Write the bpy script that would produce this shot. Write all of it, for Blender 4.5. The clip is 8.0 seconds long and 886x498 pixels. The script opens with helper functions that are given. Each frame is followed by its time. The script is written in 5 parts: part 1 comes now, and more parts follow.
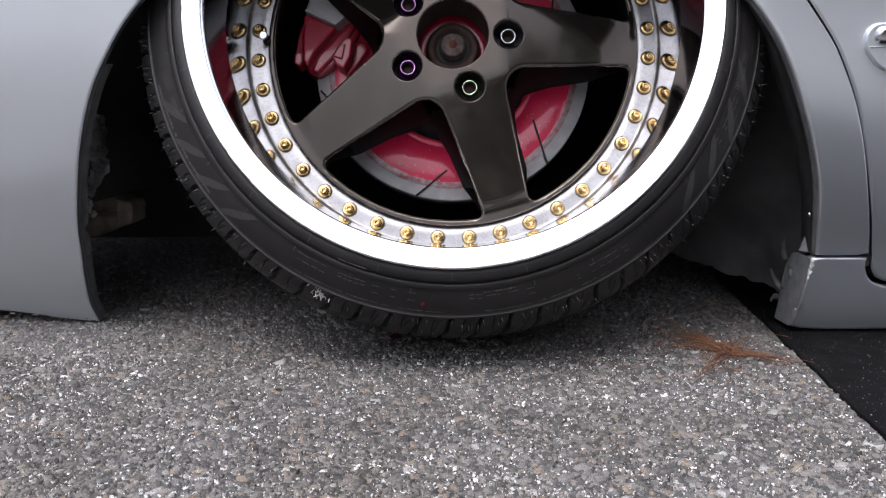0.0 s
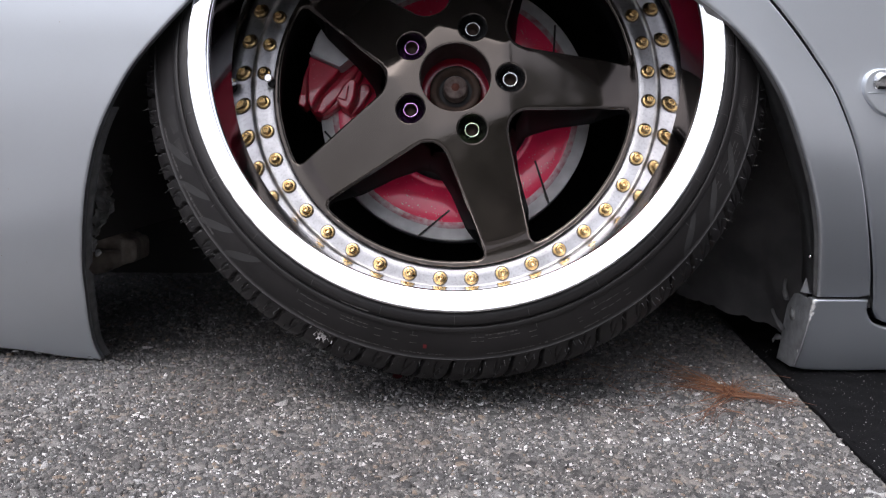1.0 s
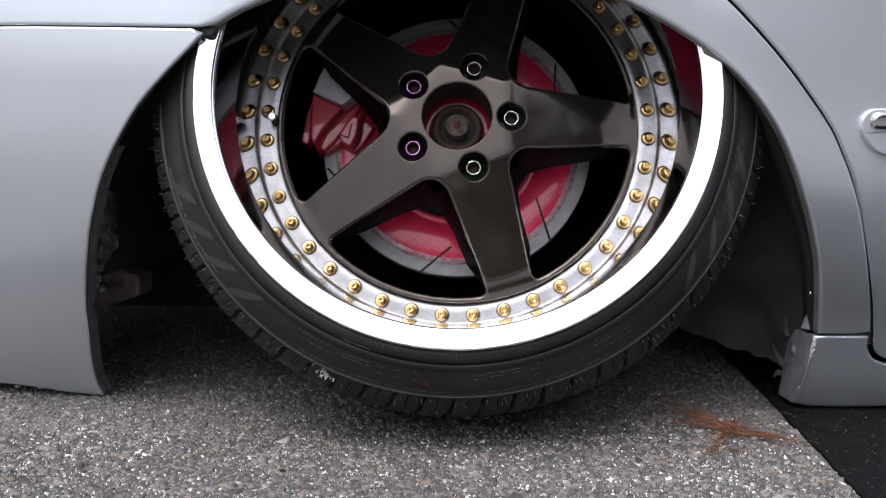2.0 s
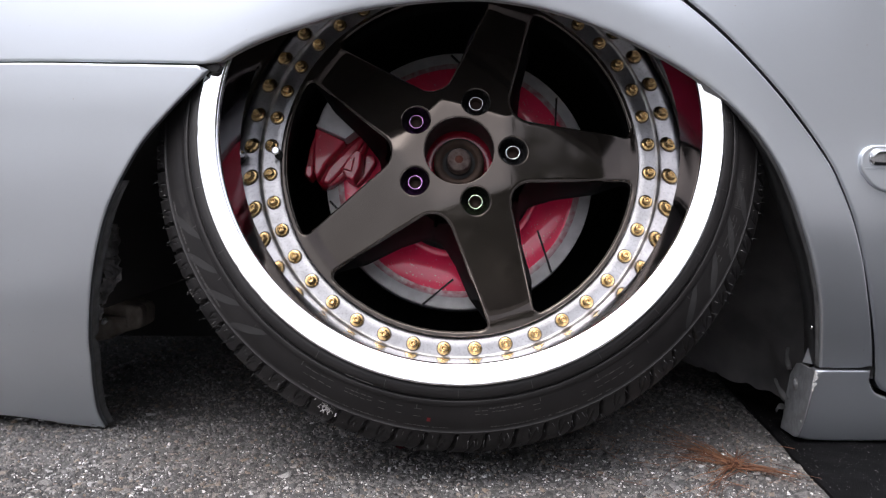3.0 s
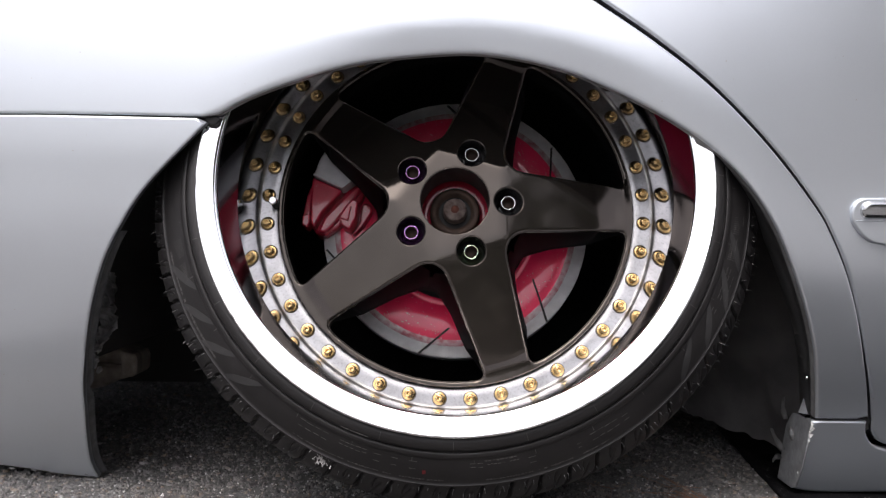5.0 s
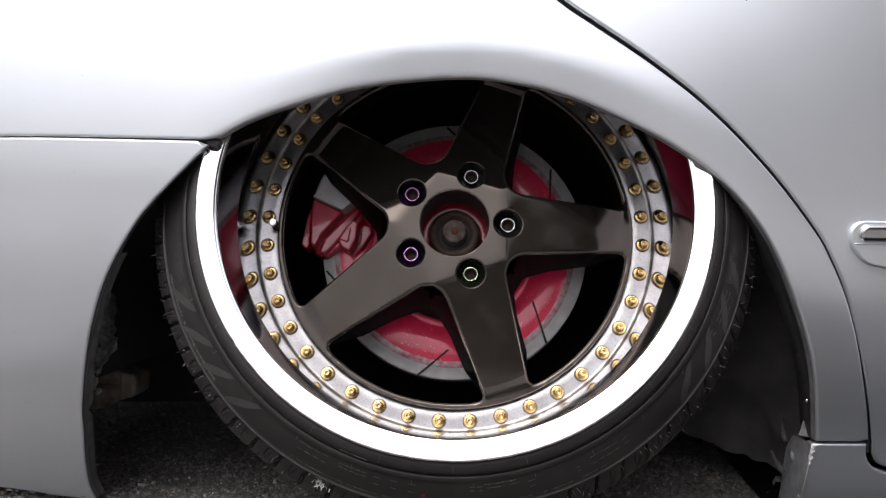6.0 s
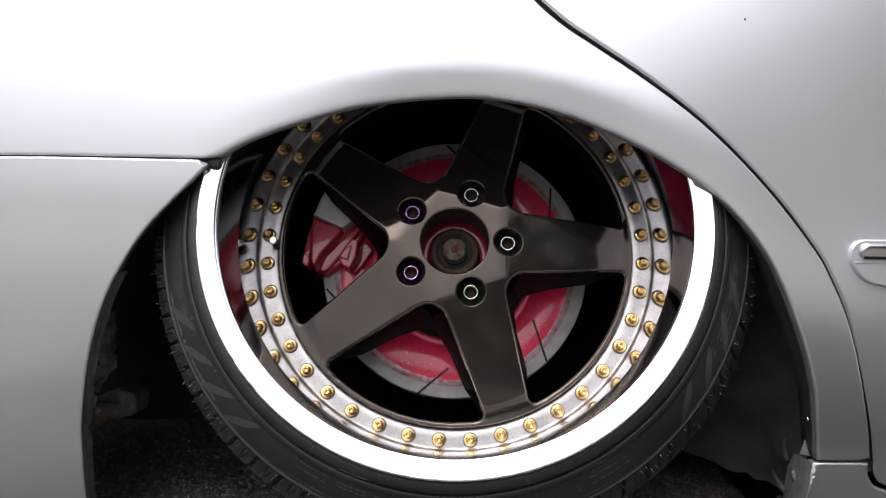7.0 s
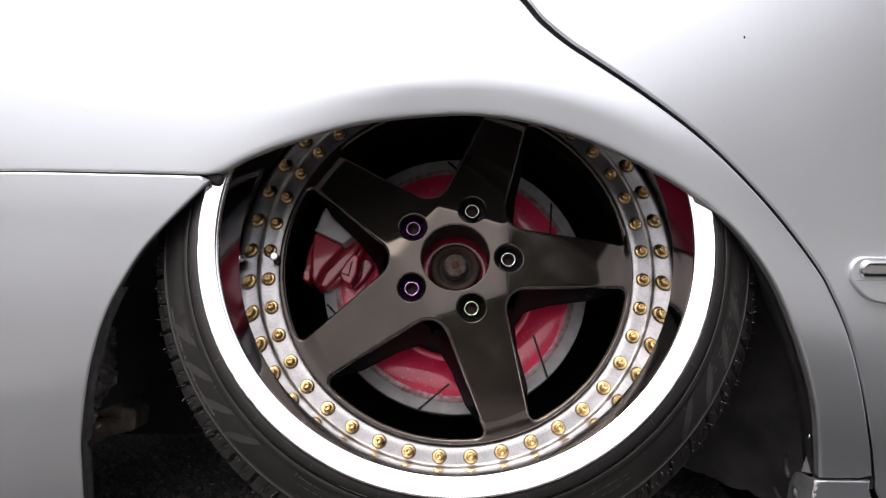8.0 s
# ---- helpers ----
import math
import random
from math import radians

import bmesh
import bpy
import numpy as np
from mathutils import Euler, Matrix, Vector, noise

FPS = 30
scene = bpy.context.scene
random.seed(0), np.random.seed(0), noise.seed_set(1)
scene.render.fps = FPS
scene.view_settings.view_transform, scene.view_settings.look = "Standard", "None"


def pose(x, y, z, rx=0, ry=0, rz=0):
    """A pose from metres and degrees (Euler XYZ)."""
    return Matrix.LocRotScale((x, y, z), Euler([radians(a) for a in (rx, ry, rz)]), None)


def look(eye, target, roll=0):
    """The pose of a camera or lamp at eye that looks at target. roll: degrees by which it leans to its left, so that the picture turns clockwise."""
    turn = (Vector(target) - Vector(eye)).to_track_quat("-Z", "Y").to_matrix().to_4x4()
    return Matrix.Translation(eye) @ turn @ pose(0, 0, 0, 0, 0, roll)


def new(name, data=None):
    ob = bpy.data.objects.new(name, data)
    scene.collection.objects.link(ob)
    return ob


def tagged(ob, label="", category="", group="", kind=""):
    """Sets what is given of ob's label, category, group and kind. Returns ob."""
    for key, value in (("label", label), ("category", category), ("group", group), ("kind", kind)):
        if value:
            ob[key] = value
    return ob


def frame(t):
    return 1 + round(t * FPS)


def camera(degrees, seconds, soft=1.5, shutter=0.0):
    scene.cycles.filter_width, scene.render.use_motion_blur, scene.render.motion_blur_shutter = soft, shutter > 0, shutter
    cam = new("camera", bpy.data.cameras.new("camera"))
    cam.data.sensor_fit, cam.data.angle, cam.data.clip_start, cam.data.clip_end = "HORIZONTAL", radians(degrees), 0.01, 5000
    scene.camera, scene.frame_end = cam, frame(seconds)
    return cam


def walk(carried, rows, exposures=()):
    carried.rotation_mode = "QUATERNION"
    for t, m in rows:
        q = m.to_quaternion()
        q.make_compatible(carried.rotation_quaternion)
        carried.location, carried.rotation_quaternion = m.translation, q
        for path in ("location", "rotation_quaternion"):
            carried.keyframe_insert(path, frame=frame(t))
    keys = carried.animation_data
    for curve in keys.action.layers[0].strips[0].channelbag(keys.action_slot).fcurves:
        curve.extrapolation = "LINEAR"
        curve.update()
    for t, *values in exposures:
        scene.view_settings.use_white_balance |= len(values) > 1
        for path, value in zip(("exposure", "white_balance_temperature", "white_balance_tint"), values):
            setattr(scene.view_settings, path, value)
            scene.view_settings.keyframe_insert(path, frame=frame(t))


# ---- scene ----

from mathutils.geometry import delaunay_2d_cdt

# ---- camera and its walk ----
cam = camera(54.4, 8.0, 1.15)
cam.data.dof.use_dof, cam.data.dof.focus_distance, cam.data.dof.aperture_fstop = True, 0.735, 13.0
ROWS = [
    (0.0, -0.0102, -0.9287, 0.2616, 80.168, -0.025, 0.004),
    (0.5, -0.0106, -0.9293, 0.2674, 81.043, -0.100, 0.096),
    (1.0, -0.0106, -0.9303, 0.2757, 82.023, -0.158, 0.153),
    (2.5, -0.0116, -0.9367, 0.2924, 84.568, -0.155, 0.281),
    (3.0, -0.0123, -0.9375, 0.2977, 85.396, -0.220, 0.308),
    (3.5, -0.0133, -0.9381, 0.3020, 86.166, -0.331, 0.276),
    (4.0, -0.0123, -0.9396, 0.3029, 86.718, -0.348, 0.189),
    (4.5, -0.0113, -0.9403, 0.3066, 87.309, -0.320, 0.122),
    (6.0, -0.0112, -0.9428, 0.3173, 88.976, -0.382, 0.086),
    (6.5, -0.0114, -0.9430, 0.3188, 89.464, -0.396, 0.091),
    (7.0, -0.0110, -0.9433, 0.3210, 89.963, -0.387, 0.107),
    (7.5, -0.0103, -0.9438, 0.3224, 90.443, -0.403, 0.127),
    (8.0, -0.0104, -0.9445, 0.3233, 90.891, -0.481, 0.189),
]
walk(cam, [(t, pose(x, y, z, rx, ry, rz)) for t, x, y, z, rx, ry, rz in ROWS], [(0.0, 0.0, 6140, 15.0), (3.0, 0.0, 6210, 15.0), (8.0, 0.0, 6660, 15.0)])

# ---- sky and sun: a bright overcast day ----
SUN_HEIGHT, SUN_TURN = 64.0, 205.0
world = bpy.data.worlds.new("overcast_sky")
scene.world = world
world.use_nodes = True
wn, wl = world.node_tree.nodes, world.node_tree.links
sky = wn.new("ShaderNodeTexSky")
sky.sky_type = "NISHITA"
sky.sun_disc = False
sky.sun_elevation, sky.sun_rotation = radians(SUN_HEIGHT), radians(SUN_TURN)
sky.air_density, sky.dust_density, sky.ozone_density = 1.0, 8.0, 1.0
pale = wn.new("ShaderNodeHueSaturation")
pale.inputs["Saturation"].default_value = 0.42
wl.new(sky.outputs[0], pale.inputs["Color"])
cloud = wn.new("ShaderNodeTexNoise")
cloud.inputs["Scale"].default_value, cloud.inputs["Detail"].default_value, cloud.inputs["Distortion"].default_value = 3.2, 5.0, 0.4
wl.new(wn.new("ShaderNodeTexCoord").outputs["Generated"], cloud.inputs["Vector"])
cover = wn.new("ShaderNodeMapRange")
for i, value in enumerate((0.32, 0.68, 0.80, 1.20)):
    cover.inputs[i + 1].default_value = value
wl.new(cloud.outputs["Fac"], cover.inputs[0])
veil = wn.new("ShaderNodeVectorMath")
veil.operation = "MULTIPLY"
wl.new(pale.outputs[0], veil.inputs[0])
wl.new(cover.outputs[0], veil.inputs[1])
wl.new(veil.outputs[0], wn["Background"].inputs["Color"])
wn["Background"].inputs["Strength"].default_value = 0.236
sun = new("sun", bpy.data.lights.new("sun", "SUN"))
sun.data.energy, sun.data.angle, sun.data.color = 0.30, radians(60), (1.0, 0.985, 0.965)
az, el = radians(SUN_TURN), radians(SUN_HEIGHT)
sun.matrix_world = look((6 * math.sin(az) * math.cos(el), 6 * math.cos(az) * math.cos(el), 6 * math.sin(el)), (0, 0, 0))


# ---- materials ----
def material(name, base, rough=0.5, metal=0.0, vary=0.0, scale=40.0, fine=0.0, fine_scale=400.0, bump=0.0, bump_scale=300.0,
             coat=0.0, coat_rough=0.05, tint=None, rough_vary=0.0, spec=0.5, island=0.0, each=0.0, specks=0.0, speck=0.10):
    """A node material: base colour mottled at two scales towards tint, with uneven gloss and fine relief."""
    m = bpy.data.materials.new(name)
    m.use_nodes = True
    n, l = m.node_tree.nodes, m.node_tree.links
    b = n["Principled BSDF"]
    b.inputs["Roughness"].default_value, b.inputs["Metallic"].default_value = rough, metal
    b.inputs["Specular IOR Level"].default_value = spec
    b.inputs["Coat Weight"].default_value, b.inputs["Coat Roughness"].default_value = coat, coat_rough
    co = n.new("ShaderNodeTexCoord").outputs["Object"]

    def noisy(sc, detail=4.0):
        t = n.new("ShaderNodeTexNoise")
        t.inputs["Scale"].default_value, t.inputs["Detail"].default_value = sc, detail
        l.new(co, t.inputs["Vector"])
        return t.outputs["Fac"]

    def mix(a, c, f):
        x = n.new("ShaderNodeMix")
        x.data_type = "RGBA"
        for sock, value in ((x.inputs["A"], a), (x.inputs["B"], c), (x.inputs["Factor"], f)):
            if hasattr(value, "links"):
                l.new(value, sock)
            else:
                sock.default_value = value
        return x.outputs["Result"]

    def span(f, lo, hi, a, c):
        r = n.new("ShaderNodeMapRange")
        for i, value in enumerate((lo, hi, a, c)):
            r.inputs[i + 1].default_value = value
        l.new(f, r.inputs[0])
        return r.outputs[0]

    tint = tint or tuple(x * 0.5 for x in base)
    colour = (*base, 1.0)
    if vary:
        colour = mix(colour, (*tint, 1.0), span(noisy(scale), 0.35, 0.7, 0.0, vary))
    if fine:
        colour = mix(colour, (*tint, 1.0), span(noisy(fine_scale, 2.0), 0.5, 0.75, 0.0, fine))
    if island or each:
        src = n.new("ShaderNodeNewGeometry").outputs["Random Per Island"] if island else n.new("ShaderNodeObjectInfo").outputs["Random"]
        colour = mix(colour, (*tint, 1.0), span(src, 0.0, 1.0, 0.0, island or each))
    if specks:
        dots = n.new("ShaderNodeTexVoronoi")
        dots.inputs["Scale"].default_value = specks
        l.new(co, dots.inputs["Vector"])
        some = mix((0, 0, 0, 1), (1, 1, 1, 1), span(noisy(specks * 0.35), 0.5, 0.6, 0.0, 1.0))
        dust = n.new("ShaderNodeMath")
        dust.operation = "MULTIPLY"
        l.new(span(dots.outputs["Distance"], speck, speck * 2, 0.9, 0.0), dust.inputs[0])
        l.new(some, dust.inputs[1])
        colour = mix(colour, (0.55, 0.53, 0.52, 1.0), dust.outputs[0])
    if hasattr(colour, "links"):
        l.new(colour, b.inputs["Base Color"])
    else:
        b.inputs["Base Color"].default_value = colour
    if rough_vary:
        l.new(span(noisy(scale * 1.7), 0.3, 0.7, max(rough - rough_vary, 0.02), min(rough + rough_vary, 1.0)), b.inputs["Roughness"])
    if bump:
        bp = n.new("ShaderNodeBump")
        bp.inputs["Strength"].default_value, bp.inputs["Distance"].default_value = bump, 0.002
        l.new(noisy(bump_scale), bp.inputs["Height"])
        l.new(bp.outputs[0], b.inputs["Normal"])
    return m


PAINT = material("silver_paint", (0.70, 0.75, 0.80), 0.32, 0.70, vary=0.10, scale=9, fine=0.06, fine_scale=900, coat=0.7, coat_rough=0.03,
                 tint=(0.52, 0.53, 0.54), rough_vary=0.015, specks=75, speck=0.03)
SCUFF = material("scuffed_paint", (0.40, 0.42, 0.44), 0.5, 0.3, vary=0.7, scale=70, tint=(0.20, 0.205, 0.21), fine=0.4, fine_scale=180, bump=0.3, bump_scale=200)
POLISH = material("polished_aluminium", (0.95, 0.95, 0.95), 0.05, 1.0, vary=0.10, scale=60, tint=(0.6, 0.6, 0.6), rough_vary=0.025)
RINGMETAL = material("stained_bare_aluminium", (0.52, 0.52, 0.525), 0.31, 1.0, vary=0.5, scale=48, fine=0.45, fine_scale=420, tint=(0.20, 0.195, 0.19), rough_vary=0.02,
                     bump=0.06, bump_scale=700)
GRIME = material("grimy_aluminium", (0.56, 0.555, 0.55), 0.45, 1.0, vary=0.8, scale=60, tint=(0.24, 0.23, 0.22), rough_vary=0.10, bump=0.15, bump_scale=500)
SPOKE = material("smoked_black_chrome", (0.092, 0.081, 0.071), 0.07, 0.85, vary=0.5, scale=22, tint=(0.060, 0.051, 0.044), rough_vary=0.02, fine=0.05, fine_scale=1200)
# near-black with hardly any gloss, for window walls and inner barrel
WALLBLACK = material("near_black_wall", (0.010, 0.0105, 0.0108), 0.6, 0.0, vary=0.5, scale=50, tint=(0.018, 0.0185, 0.0185), spec=0.04)
BORE = material("dull_machined_bore", (0.10, 0.098, 0.096), 0.55, 0.5, vary=0.7, scale=70, tint=(0.04, 0.038, 0.036))
GLOSSBLACK = material("gloss_black_coating", (0.01, 0.01, 0.0105), 0.12, 0.0, vary=0.3, scale=60)
FLARE = material("hazy_lip_flare", (0.50, 0.50, 0.54), 0.08, 1.0, vary=0.4, scale=35, tint=(0.40, 0.40, 0.44), rough_vary=0.02)
BARREL = material("hazy_polished_aluminium", (0.66, 0.66, 0.69), 0.06, 1.0, vary=0.6, scale=35, tint=(0.44, 0.44, 0.47), rough_vary=0.03)
# contact shade round the bolts, given as a dark mottled colour
BOLTSHADE = material("bolt_contact_shade", (0.12, 0.105, 0.09), 0.5, 0.8, vary=0.8, scale=300, tint=(0.30, 0.28, 0.25))
GOLD = material("gold_plated_steel", (0.80, 0.57, 0.26), 0.17, 1.0, vary=0.6, scale=350, tint=(0.42, 0.28, 0.13), rough_vary=0.06, each=0.40)
RUBBER = material("tyre_rubber", (0.0128, 0.0120, 0.0123), 0.45, 0.0, vary=0.6, scale=35, fine=0.35, fine_scale=500, tint=(0.0225, 0.0208, 0.0210), spec=0.38, rough_vary=0.07,
                  bump=0.05, bump_scale=900)
SHINYRUBBER = material("smooth_tyre_rubber", (0.036, 0.0355, 0.036), 0.33, vary=0.3, scale=80, tint=(0.05, 0.05, 0.05), bump=0.05, bump_scale=900)
RED = material("red_brake_paint", (0.96, 0.030, 0.115), 0.36, 0.0, vary=0.5, scale=45, fine=0.25, fine_scale=700, tint=(0.80, 0.018, 0.080), rough_vary=0.06,
               coat=1.0, coat_rough=0.05, bump=0.03, bump_scale=250, specks=330, speck=0.13)
CALGREY = material("cast_silver_paint", (0.60, 0.60, 0.61), 0.5, 0.3, vary=0.3, scale=60, tint=(0.3, 0.3, 0.3), bump=0.1, bump_scale=600)
DISCMETAL = material("worn_brake_steel", (0.90, 0.895, 0.89), 0.40, 0.40, vary=0.6, scale=60, tint=(0.62, 0.61, 0.60), rough_vary=0.06)
# the brake red again, darkened to carry the shade behind the spokes
SHADEDRED = material("brake_red_with_shade", (0.52, 0.012, 0.045), 0.36, 0.0, vary=0.5, scale=45, fine=0.25, fine_scale=700, tint=(0.34, 0.009, 0.032), coat=1.0, coat_rough=0.05, bump=0.05, bump_scale=250, specks=300, speck=0.08)
WORNRED = material("worn_red_edge", (0.52, 0.17, 0.20), 0.45, 0.3, vary=1.0, scale=110, tint=(0.74, 0.70, 0.70), fine=0.3, fine_scale=500, bump=0.2, bump_scale=500)
GROOVE = material("black_groove", (0.01, 0.01, 0.01), 0.7, vary=0.3)
# worn raised rubber, coloured far lighter than the tyre to hold its glints
MARK = material("raised_rubber_with_glints", (0.115, 0.110, 0.108), 0.36, vary=0.9, scale=170, tint=(0.016, 0.015, 0.015))
SCRATCH = material("scraped_rubber", (0.42, 0.41, 0.40), 0.45, vary=0.8, scale=400, tint=(0.16, 0.155, 0.15))
STUD = material("brown_stud_end", (0.045, 0.026, 0.018), 0.7, 0.2, vary=0.6, scale=300)
RUST = material("rusty_hub_steel", (0.085, 0.05, 0.034), 0.7, 0.3, vary=0.8, scale=90, tint=(0.035, 0.026, 0.022), bump=0.4, bump_scale=300)
AXLE = material("greyed_axle_steel", (0.27, 0.22, 0.20), 0.5, 0.5, vary=0.9, scale=150, tint=(0.08, 0.05, 0.042), bump=0.2, bump_scale=500)
ORANGE_RUST = material("orange_rust", (0.13, 0.04, 0.025), 0.8, vary=0.6, scale=300)
CHROME = material("chrome", (0.86, 0.86, 0.87), 0.07, 1.0, vary=0.1, scale=200)
TRIMCHROME = material("dull_trim_chrome", (0.62, 0.63, 0.64), 0.16, 1.0, vary=0.2, scale=60)
PURPLE = material("purple_titanium", (0.78, 0.34, 0.74), 0.16, 1.0, vary=0.9, scale=120, tint=(0.50, 0.42, 0.75))
GREENISH = material("green_gold_titanium", (0.74, 0.80, 0.46), 0.14, 1.0, vary=0.8, scale=110, tint=(0.45, 0.62, 0.62))
LINER = material("black_felt_plastic", (0.066, 0.065, 0.067), 0.75, vary=0.8, scale=22, tint=(0.125, 0.121, 0.122), bump=0.25, bump_scale=160)
DARK = material("dirty_underbody", (0.14, 0.136, 0.133), 0.85, vary=0.6, scale=12, tint=(0.12, 0.117, 0.114))
BRACKET = material("greasy_cast_bracket", (0.42, 0.37, 0.32), 0.6, 0.2, vary=0.8, scale=60, tint=(0.09, 0.08, 0.07), bump=0.4, bump_scale=150)
FOIL = material("torn_foil", (0.9, 0.9, 0.92), 0.3, 0.5, vary=0.8, scale=120, tint=(0.15, 0.15, 0.15), bump=0.5, bump_scale=250)
BAREWHITE = material("bare_chipped_plastic", (0.66, 0.67, 0.66), 0.6, vary=0.5, scale=300, tint=(0.40, 0.40, 0.39))
FILM = material("dusty_plastic_film", (0.82, 0.815, 0.82), 0.35, vary=0.8, scale=70, tint=(0.22, 0.22, 0.22), bump=0.4, bump_scale=200)
SEAL = material("black_rubber_seal", (0.026, 0.026, 0.026), 0.6, vary=0.3)
MAT = material("black_rubber_mat", (0.0068, 0.0068, 0.0074), 0.72, vary=0.4, scale=14, tint=(0.013, 0.013, 0.014), bump=0.35, bump_scale=500, rough_vary=0.1, spec=0.06)
GRIT = material("pale_grit", (0.40, 0.40, 0.39), 0.7, island=0.95, tint=(0.05, 0.05, 0.05))
BINDER = material("weathered_asphalt", (0.074, 0.0725, 0.071), 0.85, vary=0.7, scale=3.0, fine=0.8, fine_scale=420, tint=(0.140, 0.137, 0.134), bump=0.9, bump_scale=520)
ASPHALT = material("worn_asphalt_surface", (0.165, 0.162, 0.158), 0.88, vary=0.6, scale=2.2, fine=0.8, fine_scale=330, tint=(0.105, 0.103, 0.100), bump=0.7, bump_scale=380, specks=260, speck=0.16)
NEEDLE = material("brown_pine_needle", (0.30, 0.145, 0.075), 0.6, island=1.0, tint=(0.085, 0.030, 0.016))
BARK = material("bark", (0.09, 0.07, 0.055), 0.9, vary=0.6, scale=3)
LEAF = material("foliage", (0.045, 0.06, 0.025), 0.6, island=0.8, tint=(0.075, 0.085, 0.035))
REDSCRAP = material("red_scrap", (0.22, 0.012, 0.025), 0.6, vary=0.6, scale=300)
FOLD = material("worn_grey_plastic", (0.27, 0.272, 0.275), 0.5, vary=0.6, scale=60, tint=(0.08, 0.08, 0.08), bump=0.2, bump_scale=300)
FLANGE = material("grey_painted_flange", (0.20, 0.205, 0.21), 0.5, 0.2, vary=0.6, scale=40, tint=(0.12, 0.12, 0.12))
REDSPOT = material("red_paint_mark", (0.14, 0.012, 0.015), 0.6, vary=0.6, scale=300)


def stone_material(name, stops):
    """Asphalt aggregate, coloured stone by stone."""
    m = material(name, (0.2, 0.2, 0.2), 0.52, bump=0.7, bump_scale=900)
    n, l = m.node_tree.nodes, m.node_tree.links
    ramp = n.new("ShaderNodeValToRGB")
    marks = ramp.color_ramp.elements
    while len(marks) < len(stops):
        marks.new(0.5)
    for e, (p, c) in zip(marks, stops):
        e.position, e.color = p, (*c, 1.0)
    l.new(n.new("ShaderNodeNewGeometry").outputs["Random Per Island"], ramp.inputs[0])
    co = n.new("ShaderNodeTexCoord").outputs["Object"]
    t = n.new("ShaderNodeTexNoise")
    t.inputs["Scale"].default_value, t.inputs["Detail"].default_value = 900.0, 4.0
    l.new(co, t.inputs["Vector"])
    grain = n.new("ShaderNodeMapRange")
    for i, value in enumerate((0.32, 0.68, 0.55, 1.40)):
        grain.inputs[i + 1].default_value = value
    l.new(t.outputs["Fac"], grain.inputs[0])
    patch = n.new("ShaderNodeTexNoise")
    patch.inputs["Scale"].default_value, patch.inputs["Detail"].default_value = 6.0, 3.0
    l.new(co, patch.inputs["Vector"])
    dirt = n.new("ShaderNodeValToRGB")
    dirt.color_ramp.elements[0].position, dirt.color_ramp.elements[0].color = 0.36, (0.76, 0.735, 0.71, 1.0)
    dirt.color_ramp.elements[1].position, dirt.color_ramp.elements[1].color = 0.64, (1.02, 1.035, 1.035, 1.0)
    l.new(patch.outputs["Fac"], dirt.inputs[0])
    x = n.new("ShaderNodeVectorMath")
    x.operation = "MULTIPLY"
    l.new(ramp.outputs[0], x.inputs[0])
    l.new(grain.outputs[0], x.inputs[1])
    y = n.new("ShaderNodeVectorMath")
    y.operation = "MULTIPLY"
    l.new(x.outputs[0], y.inputs[0])
    l.new(dirt.outputs[0], y.inputs[1])
    l.new(y.outputs[0], n["Principled BSDF"].inputs["Base Color"])
    return m


STONES = stone_material("asphalt_stones", ((0.0, (0.06, 0.0595, 0.06)), (0.18, (0.115, 0.114, 0.114)), (0.42, (0.19, 0.187, 0.184)), (0.68, (0.25, 0.243, 0.234)), (0.84, (0.28, 0.262, 0.240)), (0.93, (0.30, 0.235, 0.175)),
                                           (0.96, (0.38, 0.378, 0.375)), (1.0, (0.52, 0.52, 0.52))))
# pale chips; the near-white ones also carry facet glints in their colour
CHIPS = stone_material("stone_chips", ((0.0, (0.03, 0.03, 0.03)), (0.35, (0.08, 0.079, 0.078)), (0.62, (0.18, 0.176, 0.17)), (0.72, (0.30, 0.30, 0.30)), (0.80, (0.78, 0.78, 0.78)), (1.0, (0.90, 0.90, 0.90))))


# ---- building helpers ----
def mesh_object(name, verts, faces, mats, parent=None, label="", smooth=True, index=None):
    me = bpy.data.meshes.new(name)
    me.from_pydata([tuple(map(float, v)) for v in verts], [], faces)
    for m in mats if isinstance(mats, (list, tuple)) else [mats]:
        me.materials.append(m)
    me.polygons.foreach_set("use_smooth", [smooth] * len(me.polygons))
    if index is not None:
        me.polygons.foreach_set("material_index", index)
    me.update()
    ob = new(name, me)
    if parent:
        ob.parent = parent
    return tagged(ob, label)


def part(name, bm, mat, parent=None, label="", smooth=True):
    """Links a bmesh as one mesh object under a thing or part."""
    me = bpy.data.meshes.new(name)
    bm.normal_update()
    bm.to_mesh(me)
    bm.free()
    me.materials.append(mat)
    me.polygons.foreach_set("use_smooth", [smooth] * len(me.polygons))
    ob = new(name, me)
    if parent:
        ob.parent = parent
    return tagged(ob, label)


def smooth_curve(points, step=0.006, closed=False):
    """Catmull-Rom curve through a few control points, at even steps."""
    p = [Vector(q) for q in points]
    out = []
    n = len(p)
    for i in range(n if closed else n - 1):
        if closed:
            a, b, c, d = p[i - 1], p[i], p[(i + 1) % n], p[(i + 2) % n]
        else:
            a, b, c, d = p[max(i - 1, 0)], p[i], p[i + 1], p[min(i + 2, n - 1)]
        k = max(1, int((c - b).length / step))
        for j in range(k):
            t = j / k
            out.append(0.5 * (2 * b + (c - a) * t + (2 * a - 5 * b + 4 * c - d) * t * t + (3 * b - a - 3 * c + d) * t ** 3))
    if not closed:
        out.append(p[-1])
    return [tuple(q) for q in out]


